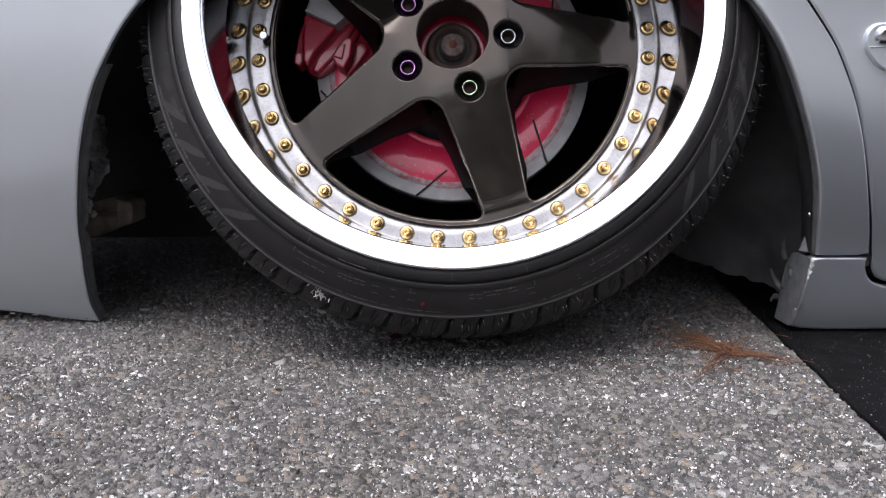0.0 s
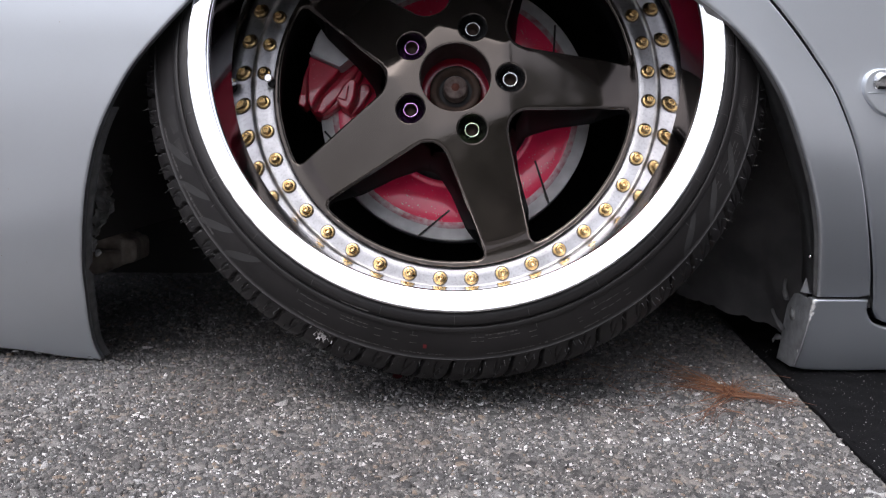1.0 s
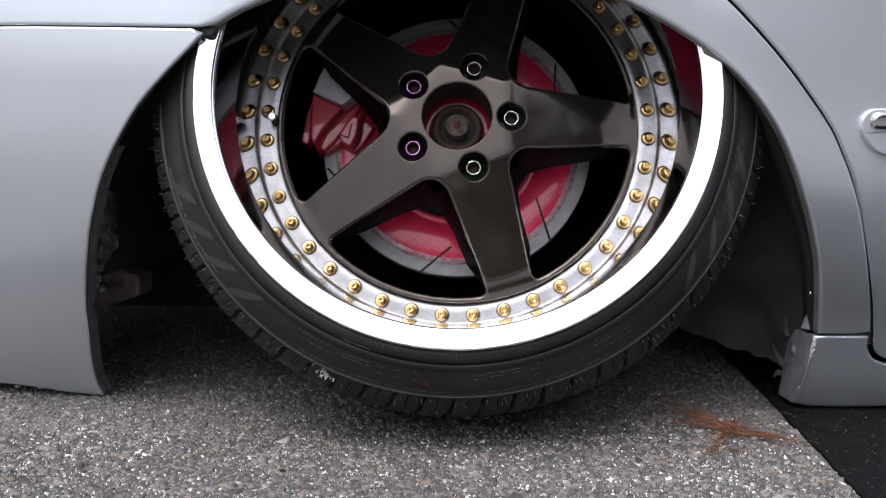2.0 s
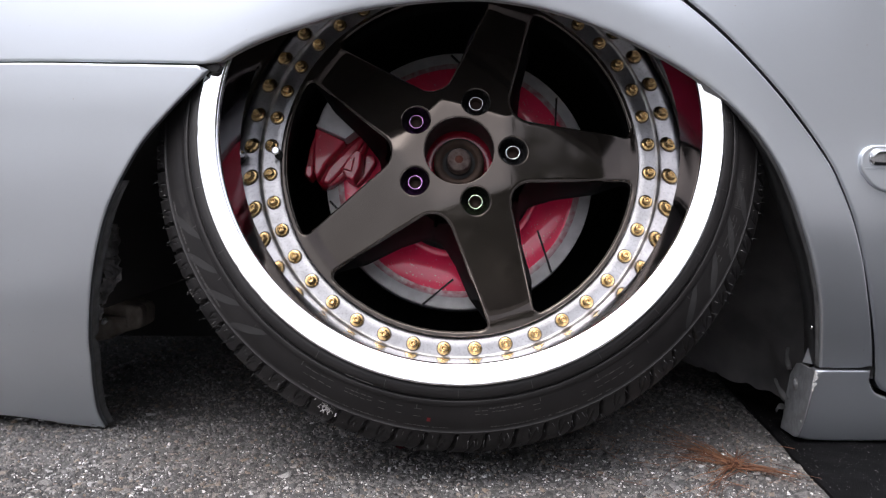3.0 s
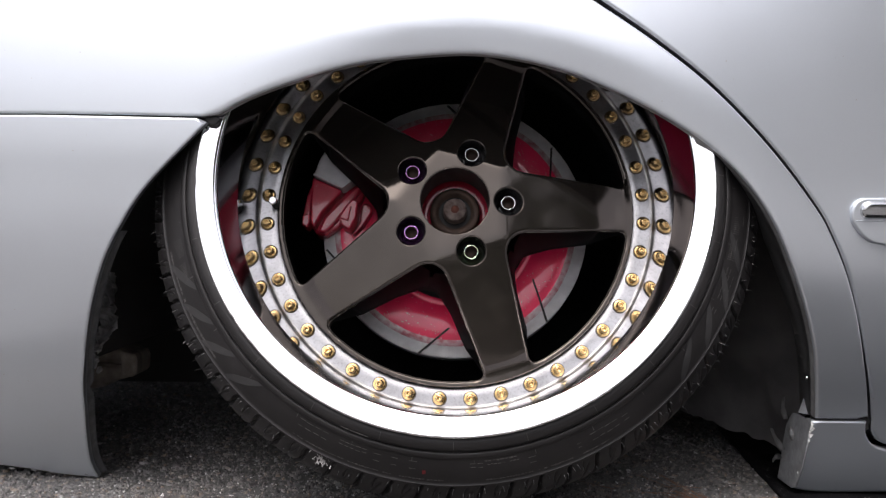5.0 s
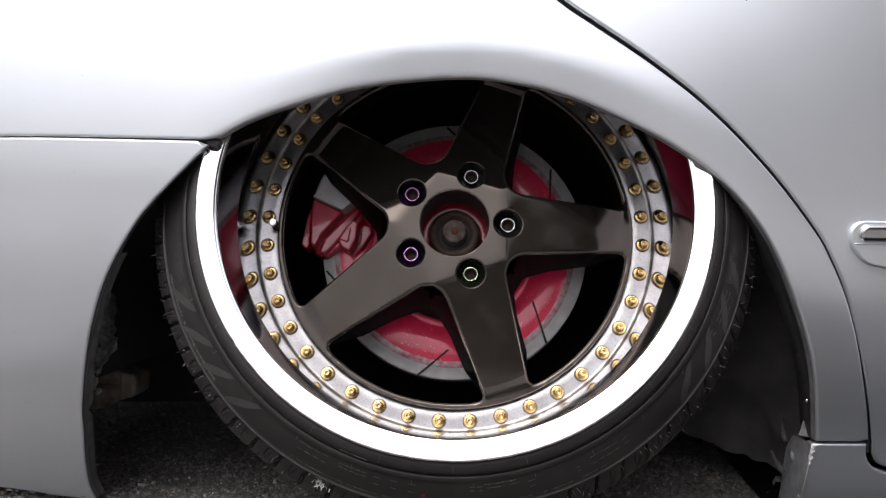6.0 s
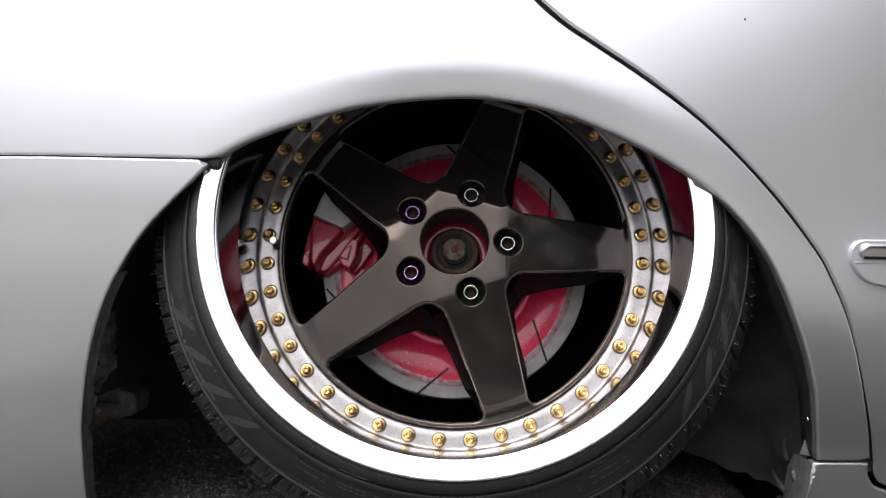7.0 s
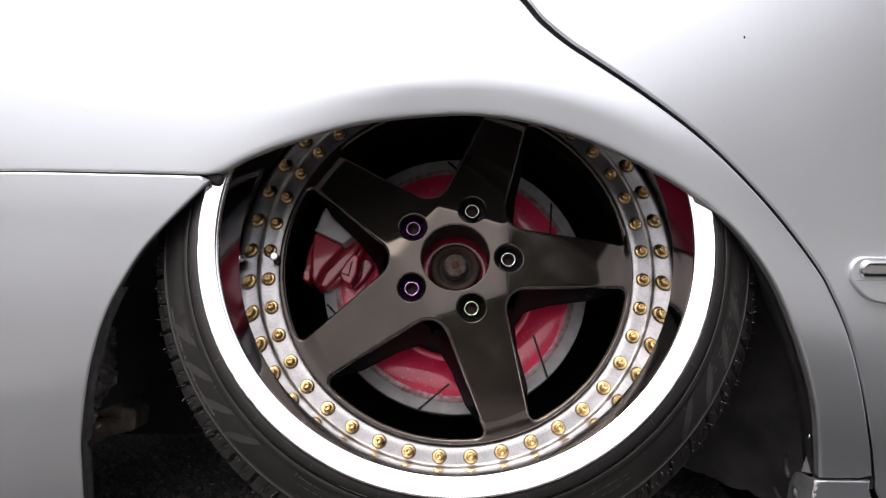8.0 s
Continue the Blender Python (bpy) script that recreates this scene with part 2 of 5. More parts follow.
def straight(a, b, step=0.01):
    k = max(1, int(math.dist(a, b) / step))
    return [(a[0] + (b[0] - a[0]) * j / k, a[1] + (b[1] - a[1]) * j / k) for j in range(k)]


def filleted(corners, step=0.0025):
    """Closed loop from corners (x, y, radius) with rounded corners."""
    out, n = [], len(corners)
    for i in range(n):
        p, a, b = Vector(corners[i][:2]), Vector(corners[i - 1][:2]), Vector(corners[(i + 1) % n][:2])
        r = corners[i][2]
        if r <= 0:
            out.append(tuple(p))
            continue
        da, db = (a - p).normalized(), (b - p).normalized()
        half = da.angle(db) / 2
        reach = r / math.tan(half)
        mid = p + (da + db).normalized() * (r / math.sin(half))
        s, e = p + da * reach - mid, p + db * reach - mid
        turn = s.angle_signed(e)
        k = max(4, int(abs(turn) * r / step))
        for j in range(k + 1):
            ang = -turn * j / k
            c, sn = math.cos(ang), math.sin(ang)
            out.append(tuple(mid + Vector((s.x * c - s.y * sn, s.x * sn + s.y * c))))
    dense = []
    for i, q in enumerate(out):
        nxt = out[(i + 1) % len(out)]
        dense += straight(q, nxt, step * 1.6)
    return dense


def circle(r, k, cx=0.0, cy=0.0):
    return [(cx + r * math.cos(2 * math.pi * i / k), cy + r * math.sin(2 * math.pi * i / k)) for i in range(k)]


def inside(q, loops):
    hit = np.zeros(len(q), bool)
    for lp in loops:
        a = np.array(lp)
        b = np.roll(a, -1, 0)
        for (x0, y0), (x1, y1) in zip(a, b):
            if y0 == y1:
                continue
            m = (y0 > q[:, 1]) != (y1 > q[:, 1])
            hit ^= m & (q[:, 0] < (x1 - x0) * (q[:, 1] - y0) / (y1 - y0) + x0)
    return hit


def edge_distance(q, loops):
    best = np.full(len(q), 1e9)
    for lp in loops:
        a = np.array(lp)
        b = np.roll(a, -1, 0)
        d = b - a
        ll = np.maximum((d * d).sum(1), 1e-14)
        for s in range(0, len(q), 4000):
            w = q[s:s + 4000, None, :] - a[None]
            t = np.clip((w * d).sum(2) / ll, 0, 1)
            best[s:s + 4000] = np.minimum(best[s:s + 4000], np.sqrt(((w - t[..., None] * d) ** 2).sum(2)).min(1))
    return best


FAIR = {}


def plate(name, loops, spacing, top, depth, edge, place, mats, parent=None, label="", back=True, wall_mat=0, wall_drop=None, draft=(), shallow=(), bands=(), bright=(), fair=False):
    """A pressed or cast plate with rounded rims: loops (outer first, then holes) in its plane, top(q) its height over the plane,
    depth the length of its rim walls. place maps (q, height) to the object's space."""
    pts, edges = [], []
    for lp in loops:
        s = len(pts)
        pts += [tuple(p) for p in lp]
        edges += [(s + i, s + (i + 1) % len(lp)) for i in range(len(lp))]
    extra = []
    radii = list(edge) if isinstance(edge, (list, tuple)) else [edge] * len(loops)
    edge = min(radii)
    for lp, own in zip(loops, radii):
        a = np.array(lp)
        t = np.roll(a, -1, 0) - np.roll(a, 1, 0)
        t /= np.maximum(np.linalg.norm(t, axis=1), 1e-9)[:, None]
        nrm = np.c_[-t[:, 1], t[:, 0]]
        for k in [own * e for e in (0.15, 0.45, 0.8, 1.0, 1.4)] + list(bands):
            for sg in (1, -1):
                extra.append(a + sg * nrm * k)
    extra = np.vstack(extra)
    lo, hi = np.array(loops[0]).min(0), np.array(loops[0]).max(0)
    gx, gy = np.meshgrid(np.arange(lo[0], hi[0], spacing), np.arange(lo[1], hi[1], spacing * 0.87))
    gx[1::2] += spacing / 2
    grid = np.c_[gx.ravel(), gy.ravel()]
    de, dg = edge_distance(extra, loops), edge_distance(grid, loops)
    extra = extra[inside(extra, loops) & (de > edge * 0.12)]
    grid = grid[inside(grid, loops) & (dg > max(edge * 2.2, spacing * 0.6, max(bands, default=0) + spacing * 0.5))]
    allp = pts + [tuple(p) for p in extra] + [tuple(p) for p in grid]
    vs, _, fs, *_ = delaunay_2d_cdt([Vector(p) for p in allp], edges, [], 0, 1e-6)
    q = np.array([tuple(v) for v in vs])
    f = np.array([tuple(x) for x in fs])
    f = f[inside(q[f].mean(1), loops)]
    drop = np.zeros(len(q))
    for own in sorted(set(radii)):
        d = edge_distance(q, [lp for lp, e in zip(loops, radii) if e == own])
        drop = np.maximum(drop, np.where(d < own, own - np.sqrt(np.maximum(own ** 2 - (own - d) ** 2, 0)), 0))
    h = top(q) - drop
    verts = [place(p, z) for p, z in zip(q, h)]
    faces = [tuple(int(i) for i in t) for t in f]
    ca = q[f]
    area = np.cross(ca[:, 1] - ca[:, 0], ca[:, 2] - ca[:, 0]) if len(f) else []
    faces = [t if s > 0 else t[::-1] for t, s in zip(faces, area)]
    index = [0] * len(faces)
    # rim walls
    key = {(round(p[0], 6), round(p[1], 6)): i for i, p in enumerate(q)}
    for number, lp in enumerate(loops):
        ids = [key.get((round(p[0], 6), round(p[1], 6))) for p in lp]
        if None in ids:
            a = np.array(lp)
            ids = [int(np.argmin(((q - p) ** 2).sum(1))) for p in a]
        low = []
        for i in ids:
            low.append(len(verts))
            base = (h[i] - depth) if wall_drop is None else wall_drop
            at = q[i]
            if number in draft:
                # cast walls lean into the opening and are deepest at the hub
                out = min(max((np.hypot(*q[i]) - 0.160) / 0.024, 0), 1)
                at = q[i] + (np.mean(lp, 0) - q[i]) * (0.15 * (1 - out) + 0.11 * min(max((0.112 - np.hypot(*q[i])) / 0.045, 0), 1))
                base = wall_drop + 0.030 * min(max((np.hypot(*q[i]) - 0.07) / 0.11, 0), 1)
            elif number in shallow:
                base = h[i] - (0.046 if number in bright else 0.032)
            verts.append(place(at, base))
        for j in range(len(ids)):
            k = (j + 1) % len(ids)
            if ids[j] != ids[k]:
                faces.append((ids[j], low[j], low[k], ids[k]))
                index.append(2 if number in bright else wall_mat)
    if back:
        s = len(verts)
        for p, z in zip(q, h):
            verts.append(place(p, (z - depth) if wall_drop is None else wall_drop))
        n0 = len(f)
        for t in faces[:n0]:
            faces.append((t[2] + s, t[1] + s, t[0] + s))
            index.append(wall_mat)
    ob = mesh_object(name, verts, faces, mats, parent, label, True, index)
    if fair:
        # panel normals straight from the swelling of the skin, away from the rims
        e = 0.0015
        gx = (top(q + (e, 0)) - top(q - (e, 0))) / (2 * e)
        gz = (top(q + (0, e)) - top(q - (0, e))) / (2 * e)
        clear = edge_distance(q, loops) > edge * 1.1
        normal = np.zeros((len(verts), 3))
        normal[:len(q)][clear] = np.c_[-gx, -np.ones(len(q)), -gz][clear]
        normal /= np.maximum(np.linalg.norm(normal, axis=1), 1e-9)[:, None]
        FAIR[ob.name] = normal
    return ob


def lathe(name, profile, mats, parent=None, label="", k=256, closed=False, index=None):
    """Turns (radius, height) round the local z axis."""
    n = len(profile)
    verts, faces, idx = [], [], []
    for i in range(k):
        a = 2 * math.pi * i / k
        c, s = math.cos(a), math.sin(a)
        verts += [(r * c, r * s, w) for r, w in profile]
    for i in range(k):
        for j in range(n if closed else n - 1):
            a, b = i * n + j, i * n + (j + 1) % n
            c, d = ((i + 1) % k) * n + (j + 1) % n, ((i + 1) % k) * n + j
            faces.append((a, d, c, b))
            idx.append(index[j] if index else 0)
    return mesh_object(name, verts, faces, mats, parent, label, True, idx)


def rod(bm, a, b, r0, r1, k=8):
    a, b = Vector(a), Vector(b)
    rot = (b - a).to_track_quat("Z", "Y").to_matrix().to_4x4()
    bmesh.ops.create_cone(bm, cap_ends=True, segments=k, radius1=r0, radius2=r1, depth=(b - a).length, matrix=Matrix.Translation((a + b) / 2) @ rot)


def prism(name, outline, low, high, bevel, mat, parent, label="", m=None):
    """A block with the given outline between two heights, with rounded edges."""
    bm = bmesh.new()
    lo = [bm.verts.new((x, y, low)) for x, y in outline]
    hi = [bm.verts.new((x, y, high)) for x, y in outline]
    n = len(outline)
    bm.faces.new(hi)
    bm.faces.new(lo[::-1])
    for i in range(n):
        bm.faces.new((lo[i], lo[(i + 1) % n], hi[(i + 1) % n], hi[i]))
    bmesh.ops.recalc_face_normals(bm, faces=bm.faces)
    if bevel:
        bmesh.ops.bevel(bm, geom=list(bm.edges), offset=bevel, segments=2, affect="EDGES", profile=0.5)
    if m:
        bmesh.ops.transform(bm, matrix=m, verts=bm.verts)
    return part(name, bm, mat, parent, label, smooth=False)


# ---- ground ----
def build_ground():
    """One sheet to the horizon; the bed under the loose-topped stones is bare binder, the rest is closed worn asphalt."""
    bed = [(-0.46, -0.52), (0.310, -0.52), (0.3555, -0.065), (0.10, -0.060), (-0.20, -0.070), (-0.66, -0.075)]
    points = [Vector(p) for p in bed + [(400 * math.cos(k * math.pi / 16), 400 * math.sin(k * math.pi / 16)) for k in range(32)]]
    verts, _, faces, *_ = delaunay_2d_cdt(points, [(k, (k + 1) % len(bed)) for k in range(len(bed))], [], 0, 1e-6)
    centre = [sum((verts[i] for i in f), Vector((0, 0))) / len(f) for f in faces]
    ground = mesh_object("ground", [(v.x, v.y, 0.0) for v in verts], [tuple(f) for f in faces], [ASPHALT, BINDER], index=[1 if inside(np.array([c]), [bed])[0] else 0 for c in centre])
    tagged(ground, "weathered grey asphalt with exposed pale aggregate", "asphalt", kind="structure")
    return ground


def build_stones(ground, name, label, mat, count, size, spread, limits, rise, slant, slim, seed, sides=6, thin=1.8, bare=9.0):
    """Exposed aggregate of the nearest asphalt: worn-down angular stones bedded edge to edge, each with a tilted flat top."""
    rng = np.random.default_rng(seed)
    x = rng.uniform(-0.90, 0.44, count)
    y = -0.52 + 1.35 * rng.random(count) ** thin
    r = np.clip(rng.lognormal(math.log(size), spread, count), *limits)
    keep = (x < 0.362 + 0.1 * y) & (np.abs(x) < 0.46 + 0.45 * (y + 0.52)) & (rng.random(count) < np.clip((bare - y) / 0.22, 0.12, 1))
    x, y, r = x[keep], y[keep], r[keep]
    n, k = len(x), sides
    ang = np.arange(k) * 2 * math.pi / k + rng.uniform(0, 6.3, (n, 1)) + rng.uniform(-0.42, 0.42, (n, k))
    rad = r[:, None] * rng.uniform(0.55, 1.35, (n, k))
    st, turn = rng.uniform(*slim, n), rng.uniform(0, math.pi, n)
    ex, ey = rad * np.cos(ang), rad * np.sin(ang) * st[:, None]
    c, s = np.cos(turn)[:, None], np.sin(turn)[:, None]
    ox, oy = ex * c - ey * s, ex * s + ey * c
    up = rng.uniform(*rise, n)[:, None]
    tilt = rng.normal(0, slant, (n, 2))
    low = np.stack([x[:, None] + ox, y[:, None] + oy, np.full((n, k), -0.0006)], 2)
    f = rng.uniform(0.80, 0.95, (n, 1))
    hx, hy = ox * f, oy * f
    high = np.stack([x[:, None] + hx, y[:, None] + hy, up + hx * tilt[:, :1] + hy * tilt[:, 1:]], 2)
    peak = np.stack([x + rng.normal(0, 0.25, n) * r, y + rng.normal(0, 0.25, n) * r * st, up[:, 0] + rng.uniform(0.0, 0.14, n) * r], 1)[:, None, :]
    verts = np.concatenate([low, high, peak], 1).reshape(-1, 3)
    base = np.arange(n) * (2 * k + 1)
    me = bpy.data.meshes.new(name)
    side = np.stack([np.stack([base + j, base + (j + 1) % k, base + k + (j + 1) % k, base + k + j], 1) for j in range(k)], 1).reshape(-1, 4)
    cap = np.stack([np.stack([base + k + j, base + k + (j + 1) % k, base + 2 * k], 1) for j in range(k)], 1).reshape(-1, 3)
    me.vertices.add(len(verts))
    me.vertices.foreach_set("co", verts.ravel())
    loops = np.concatenate([side.ravel(), cap.ravel()])
    me.loops.add(len(loops))
    me.loops.foreach_set("vertex_index", loops)
    starts = np.concatenate([np.arange(len(side)) * 4, len(side) * 4 + np.arange(len(cap)) * 3])
    me.polygons.add(len(starts))
    me.polygons.foreach_set("loop_start", starts)
    me.update(calc_edges=True)
    me.validate()
    me.materials.append(mat)
    ob = new(name, me)
    ob.parent = ground
    tagged(ob, label, kind="stuff")


def build_mat():
    """A thin black rubber mat beside the wheel, under the sill."""
    def edge(y):
        return 0.363 + 0.1 * y + 0.0009 * math.sin(37 * y) + 0.0006 * math.sin(91 * y + 1)
    left = [(edge(-0.55 + 1.35 * i / 60), -0.55 + 1.35 * i / 60) for i in range(61)]
    loop = left[::-1] + straight((edge(-0.55), -0.55), (0.80, -0.55), 0.03) + straight((0.80, -0.55), (0.80, 0.8), 0.03) + straight((0.80, 0.8), left[-1], 0.03)
    ob = plate("rubber_mat", [loop], 0.03, lambda q: np.full(len(q), 0.004), 0.0035, 0.001, lambda p, h: (p[0], p[1], h), MAT, back=False)
    tagged(ob, "thin black rubber mat with pale grit lying on asphalt", "mat")
    bm = bmesh.new()
    rows = []
    for t in range(25):
        f = t / 24
        x, y = 0.347 + 0.30 * f, -0.204 + 0.19 * f + 0.004 * math.sin(9 * f)
        rows.append([bm.verts.new((x - 0.53 * e, y + 0.85 * e, 0.0038 + z)) for e, z in ((-0.005, 0.0), (-0.0022, 0.0011), (0.0, 0.0016), (0.0008, 0.0004), (0.0016, 0.0))])
    for a, b in zip(rows, rows[1:]):
        for c in range(4):
            bm.faces.new((a[c], b[c], b[c + 1], a[c + 1]))
    part("fold", bm, MAT, ob, "shallow fold in the rubber")
    rng = random.Random(9)
    verts, faces = [], []
    for _ in range(3600):
        y = rng.uniform(-0.45, 0.20)
        x = edge(y) + 0.004 + rng.random() ** 1.4 * 0.5
        r = min(rng.lognormvariate(math.log(0.00026), 0.45), 0.0009)
        turn, b = rng.uniform(0, 6.3), len(verts)
        verts += [(x + r * rng.uniform(0.7, 1.3) * math.cos(turn + k * 1.257), y + r * rng.uniform(0.7, 1.3) * math.sin(turn + k * 1.257), 0.0041) for k in range(5)] + [(x, y, 0.0041 + r * 1.1)]
        faces += [(b + k, b + (k + 1) % 5, b + 5) for k in range(5)]
    ob = mesh_object("grit", verts, faces, GRIT, label="pale grit scattered on a rubber mat", smooth=False)
    tagged(ob, category="grit", kind="stuff")


def build_needles():
    rng = random.Random(5)
    verts, faces = [], []

    def needle(x, y, ang, length, bend, lift, w=0.0006):
        k = 7
        s0 = len(verts)
        for i in range(k + 1):
            t = i / k
            a = ang + bend * t
            px, py = x + length * t * math.cos(a), y + length * t * math.sin(a)
            pz = 0.0035 + lift * math.sin(math.pi * min(t * 0.8 + 0.1, 1)) + 0.0005
            ww = w * (1 - 0.75 * t)
            for j in range(3):
                b = j * 2.094
                verts.append((px - math.sin(a) * ww * math.cos(b), py + math.cos(a) * ww * math.cos(b), pz + ww * math.sin(b)))
        for i in range(k):
            for j in range(3):
                a0, b0 = s0 + i * 3 + j, s0 + i * 3 + (j + 1) % 3
                faces.append((a0, b0, b0 + 3, a0 + 3))

    cx, cy = 0.286, -0.067
    for tx, ty, count, spread, short, lift in ((0.236, 0.099, 3, 0.005, 0.85, 0.003), (0.246, 0.002, 15, 0.013, 0.6, 0.010), (0.228, -0.030, 8, 0.012, 0.6, 0.006), (0.349, -0.114, 10, 0.007, 0.6, 0.007),
                                               (0.204, -0.176, 5, 0.007, 0.6, 0.003), (0.321, -0.003, 4, 0.008, 0.5, 0.008), (0.240, -0.114, 5, 0.010, 0.5, 0.004), (0.321, -0.036, 4, 0.008, 0.5, 0.010),
                                               (0.290, -0.100, 5, 0.012, 0.4, 0.004), (0.262, -0.040, 6, 0.014, 0.4, 0.012)):
        for _ in range(int(count * 1.7)):
            sx, sy = cx + rng.gauss(0, 0.005), cy + rng.gauss(0, 0.006)
            ex, ey = tx + rng.gauss(0, spread), ty + rng.gauss(0, spread)
            if rng.random() < 0.35:
                f = rng.uniform(0.2, 0.5)
                sx, sy = sx + (ex - sx) * f, sy + (ey - sy) * f
            reach = math.hypot(ex - sx, ey - sy) * rng.uniform(short, 1.05)
            needle(sx, sy, math.atan2(ey - sy, ex - sx), reach, rng.gauss(0, 0.12), rng.uniform(0.001, lift * 0.8), rng.uniform(0.00035, 0.0008))
    for _ in range(16):
        needle(cx + rng.gauss(0, 0.004), cy + rng.gauss(0, 0.005), radians(rng.uniform(0, 360)), rng.uniform(0.010, 0.024), rng.gauss(0, 0.4), 0.006, rng.uniform(0.0007, 0.0014))
    for _ in range(46):
        needle(cx + rng.gauss(-0.05, 0.06), cy + rng.gauss(0.01, 0.06), radians(rng.uniform(60, 260)), rng.uniform(0.02, 0.07), rng.gauss(0, 0.3), 0.002, 0.0004)
    ob = mesh_object("pine_needles", verts, faces, NEEDLE)
    tagged(ob, "tuft of dry brown pine needles on asphalt", "pine needles", kind="stuff")


def build_woods():
    """A belt of trees across the far side of the lot, seen only mirrored in paint and polished metal."""
    rng = np.random.default_rng(12)
    verts, faces, index = [], [], []
    for n in range(44):
        a = math.radians(-178 + 176 * (n + rng.uniform(-0.3, 0.3)) / 43)
        dist = rng.uniform(28, 40)
        x, y = dist * math.cos(a), dist * math.sin(a)
        deg = math.degrees(a)
        tall = rng.uniform(0.15, 0.24) * dist * (0.40 + 0.45 * min(max((deg + 108) / 14, 0), 1) + 2.0 * min(max((deg + 84) / 26, 0), 1))
        s0 = len(verts)
        for z, r in ((0, 0.28), (tall * 0.4, 0.2), (tall * 0.85, 0.05)):
            verts += [(x + r * math.cos(t * 1.047), y + r * math.sin(t * 1.047), z) for t in range(6)]
        for lvl in range(2):
            for t in range(6):
                faces.append((s0 + lvl * 6 + t, s0 + lvl * 6 + (t + 1) % 6, s0 + lvl * 6 + 6 + (t + 1) % 6, s0 + lvl * 6 + 6 + t))
                index.append(0)
        for _ in range(26):
            u = rng.normal(size=3)
            u /= np.linalg.norm(u)
            c = np.array((x, y, tall * 0.58)) + u * np.array((0.30, 0.30, 0.42)) * tall * rng.uniform(0.4, 1.0)
            for _ in range(22):
                p = c + rng.normal(size=3) * 0.09 * tall
                e, f = rng.normal(size=3), rng.normal(size=3)
                e, f = e / np.linalg.norm(e) * 0.036 * tall, f / np.linalg.norm(f) * 0.036 * tall
                s0 = len(verts)
                verts += [tuple(p - e), tuple(p + f), tuple(p + e), tuple(p - f)]
                faces.append((s0, s0 + 1, s0 + 2, s0 + 3))
                index.append(1)
    ob = mesh_object("woods", verts, faces, [BARK, LEAF], smooth=False, index=index)
    tagged(ob, "far belt of dark green trees across the lot", "trees", kind="stuff")


def build_scrap():
    """A small red scrap lying by the tyre."""
    bm = bmesh.new()
    loop = [bm.verts.new((-0.063 + 0.0075 * math.cos(a * 0.785) * (0.7 + 0.3 * (a % 2)), -0.004 + 0.010 * math.sin(a * 0.785), 0.0035 + 0.0006 * (a % 3))) for a in range(8)]
    bm.faces.new(loop)
    bmesh.ops.solidify(bm, geom=bm.faces[:], thickness=0.0008)
    ob = part("red_scrap", bm, REDSCRAP, label="small crumpled red scrap lying on asphalt", smooth=False)
    tagged(ob, category="litter")


# ---- car body ----
PROFILE = ((-0.05, 0.05), (0.0, 0.017), (0.05, -0.014), (0.1, -0.044), (0.2, -0.097), (0.3, -0.1300), (0.35, -0.1345), (0.4, -0.1348), (0.46, -0.1316), (0.53, -0.1235),
           (0.62, -0.106), (0.75, -0.070), (0.9, -0.02))
PZ, PY = np.array(PROFILE).T


def side_depth(q):
    """How far out the body's flank stands at (x, height): a swelling side, drawn in at the tail."""
    z = q[:, 1]
    m = np.gradient(PY, PZ)
    i = np.clip(np.searchsorted(PZ, z) - 1, 0, len(PZ) - 2)
    hh = PZ[i + 1] - PZ[i]
    s = (z - PZ[i]) / hh
    y = (2 * s ** 3 - 3 * s ** 2 + 1) * PY[i] + (s ** 3 - 2 * s ** 2 + s) * hh * m[i] + (-2 * s ** 3 + 3 * s ** 2) * PY[i + 1] + (s ** 3 - s ** 2) * hh * m[i + 1]
    tail, turn = np.maximum(-0.55 - q[:, 0], 0), np.maximum(-0.16 - q[:, 0], 0)
    return -(y + 0.8 * tail ** 2 + 0.24 * turn ** 2)


ARCH = smooth_curve([(-0.0112 + (x + 0.0112) * 1.0055, 0.295 + (z - 0.295) * 1.0055) for x, z in ((-0.222, 0.4050), (-0.193, 0.4203), (-0.152, 0.4355), (-0.089, 0.4530), (-0.005, 0.4620), (0.047, 0.459), (0.0996, 0.4468), (0.152, 0.4257), (0.204, 0.3973),
                     (0.2470, 0.365), (0.2880, 0.3165), (0.3245, 0.2475), (0.3490, 0.1935), (0.3641, 0.1485), (0.3768, 0.1040))])
BUMPER_EDGE = smooth_curve([(-0.2340, 0.3980), (-0.2480, 0.3840), (-0.2710, 0.3612), (-0.2965, 0.3340), (-0.3160, 0.3065), (-0.3370, 0.2720), (-0.3535, 0.2356), (-0.3664, 0.201),
                            (-0.3865, 0.1355), (-0.393, 0.103), (-0.400, 0.0686), (-0.4043, 0.0358), (-0.401, 0.0165)])
DOOR_EDGE = smooth_curve([(-0.06, 0.76), (-0.035, 0.69), (0.010, 0.625), (0.0575, 0.5785), (0.0765, 0.5550), (0.1018, 0.5322), (0.1283, 0.5135), (0.181, 0.4764), (0.2333, 0.4342), (0.2863, 0.380), (0.3346, 0.3205),
                          (0.3534, 0.2905), (0.370, 0.260), (0.387, 0.223), (0.403, 0.184), (0.4224, 0.136), (0.4336, 0.1045)])


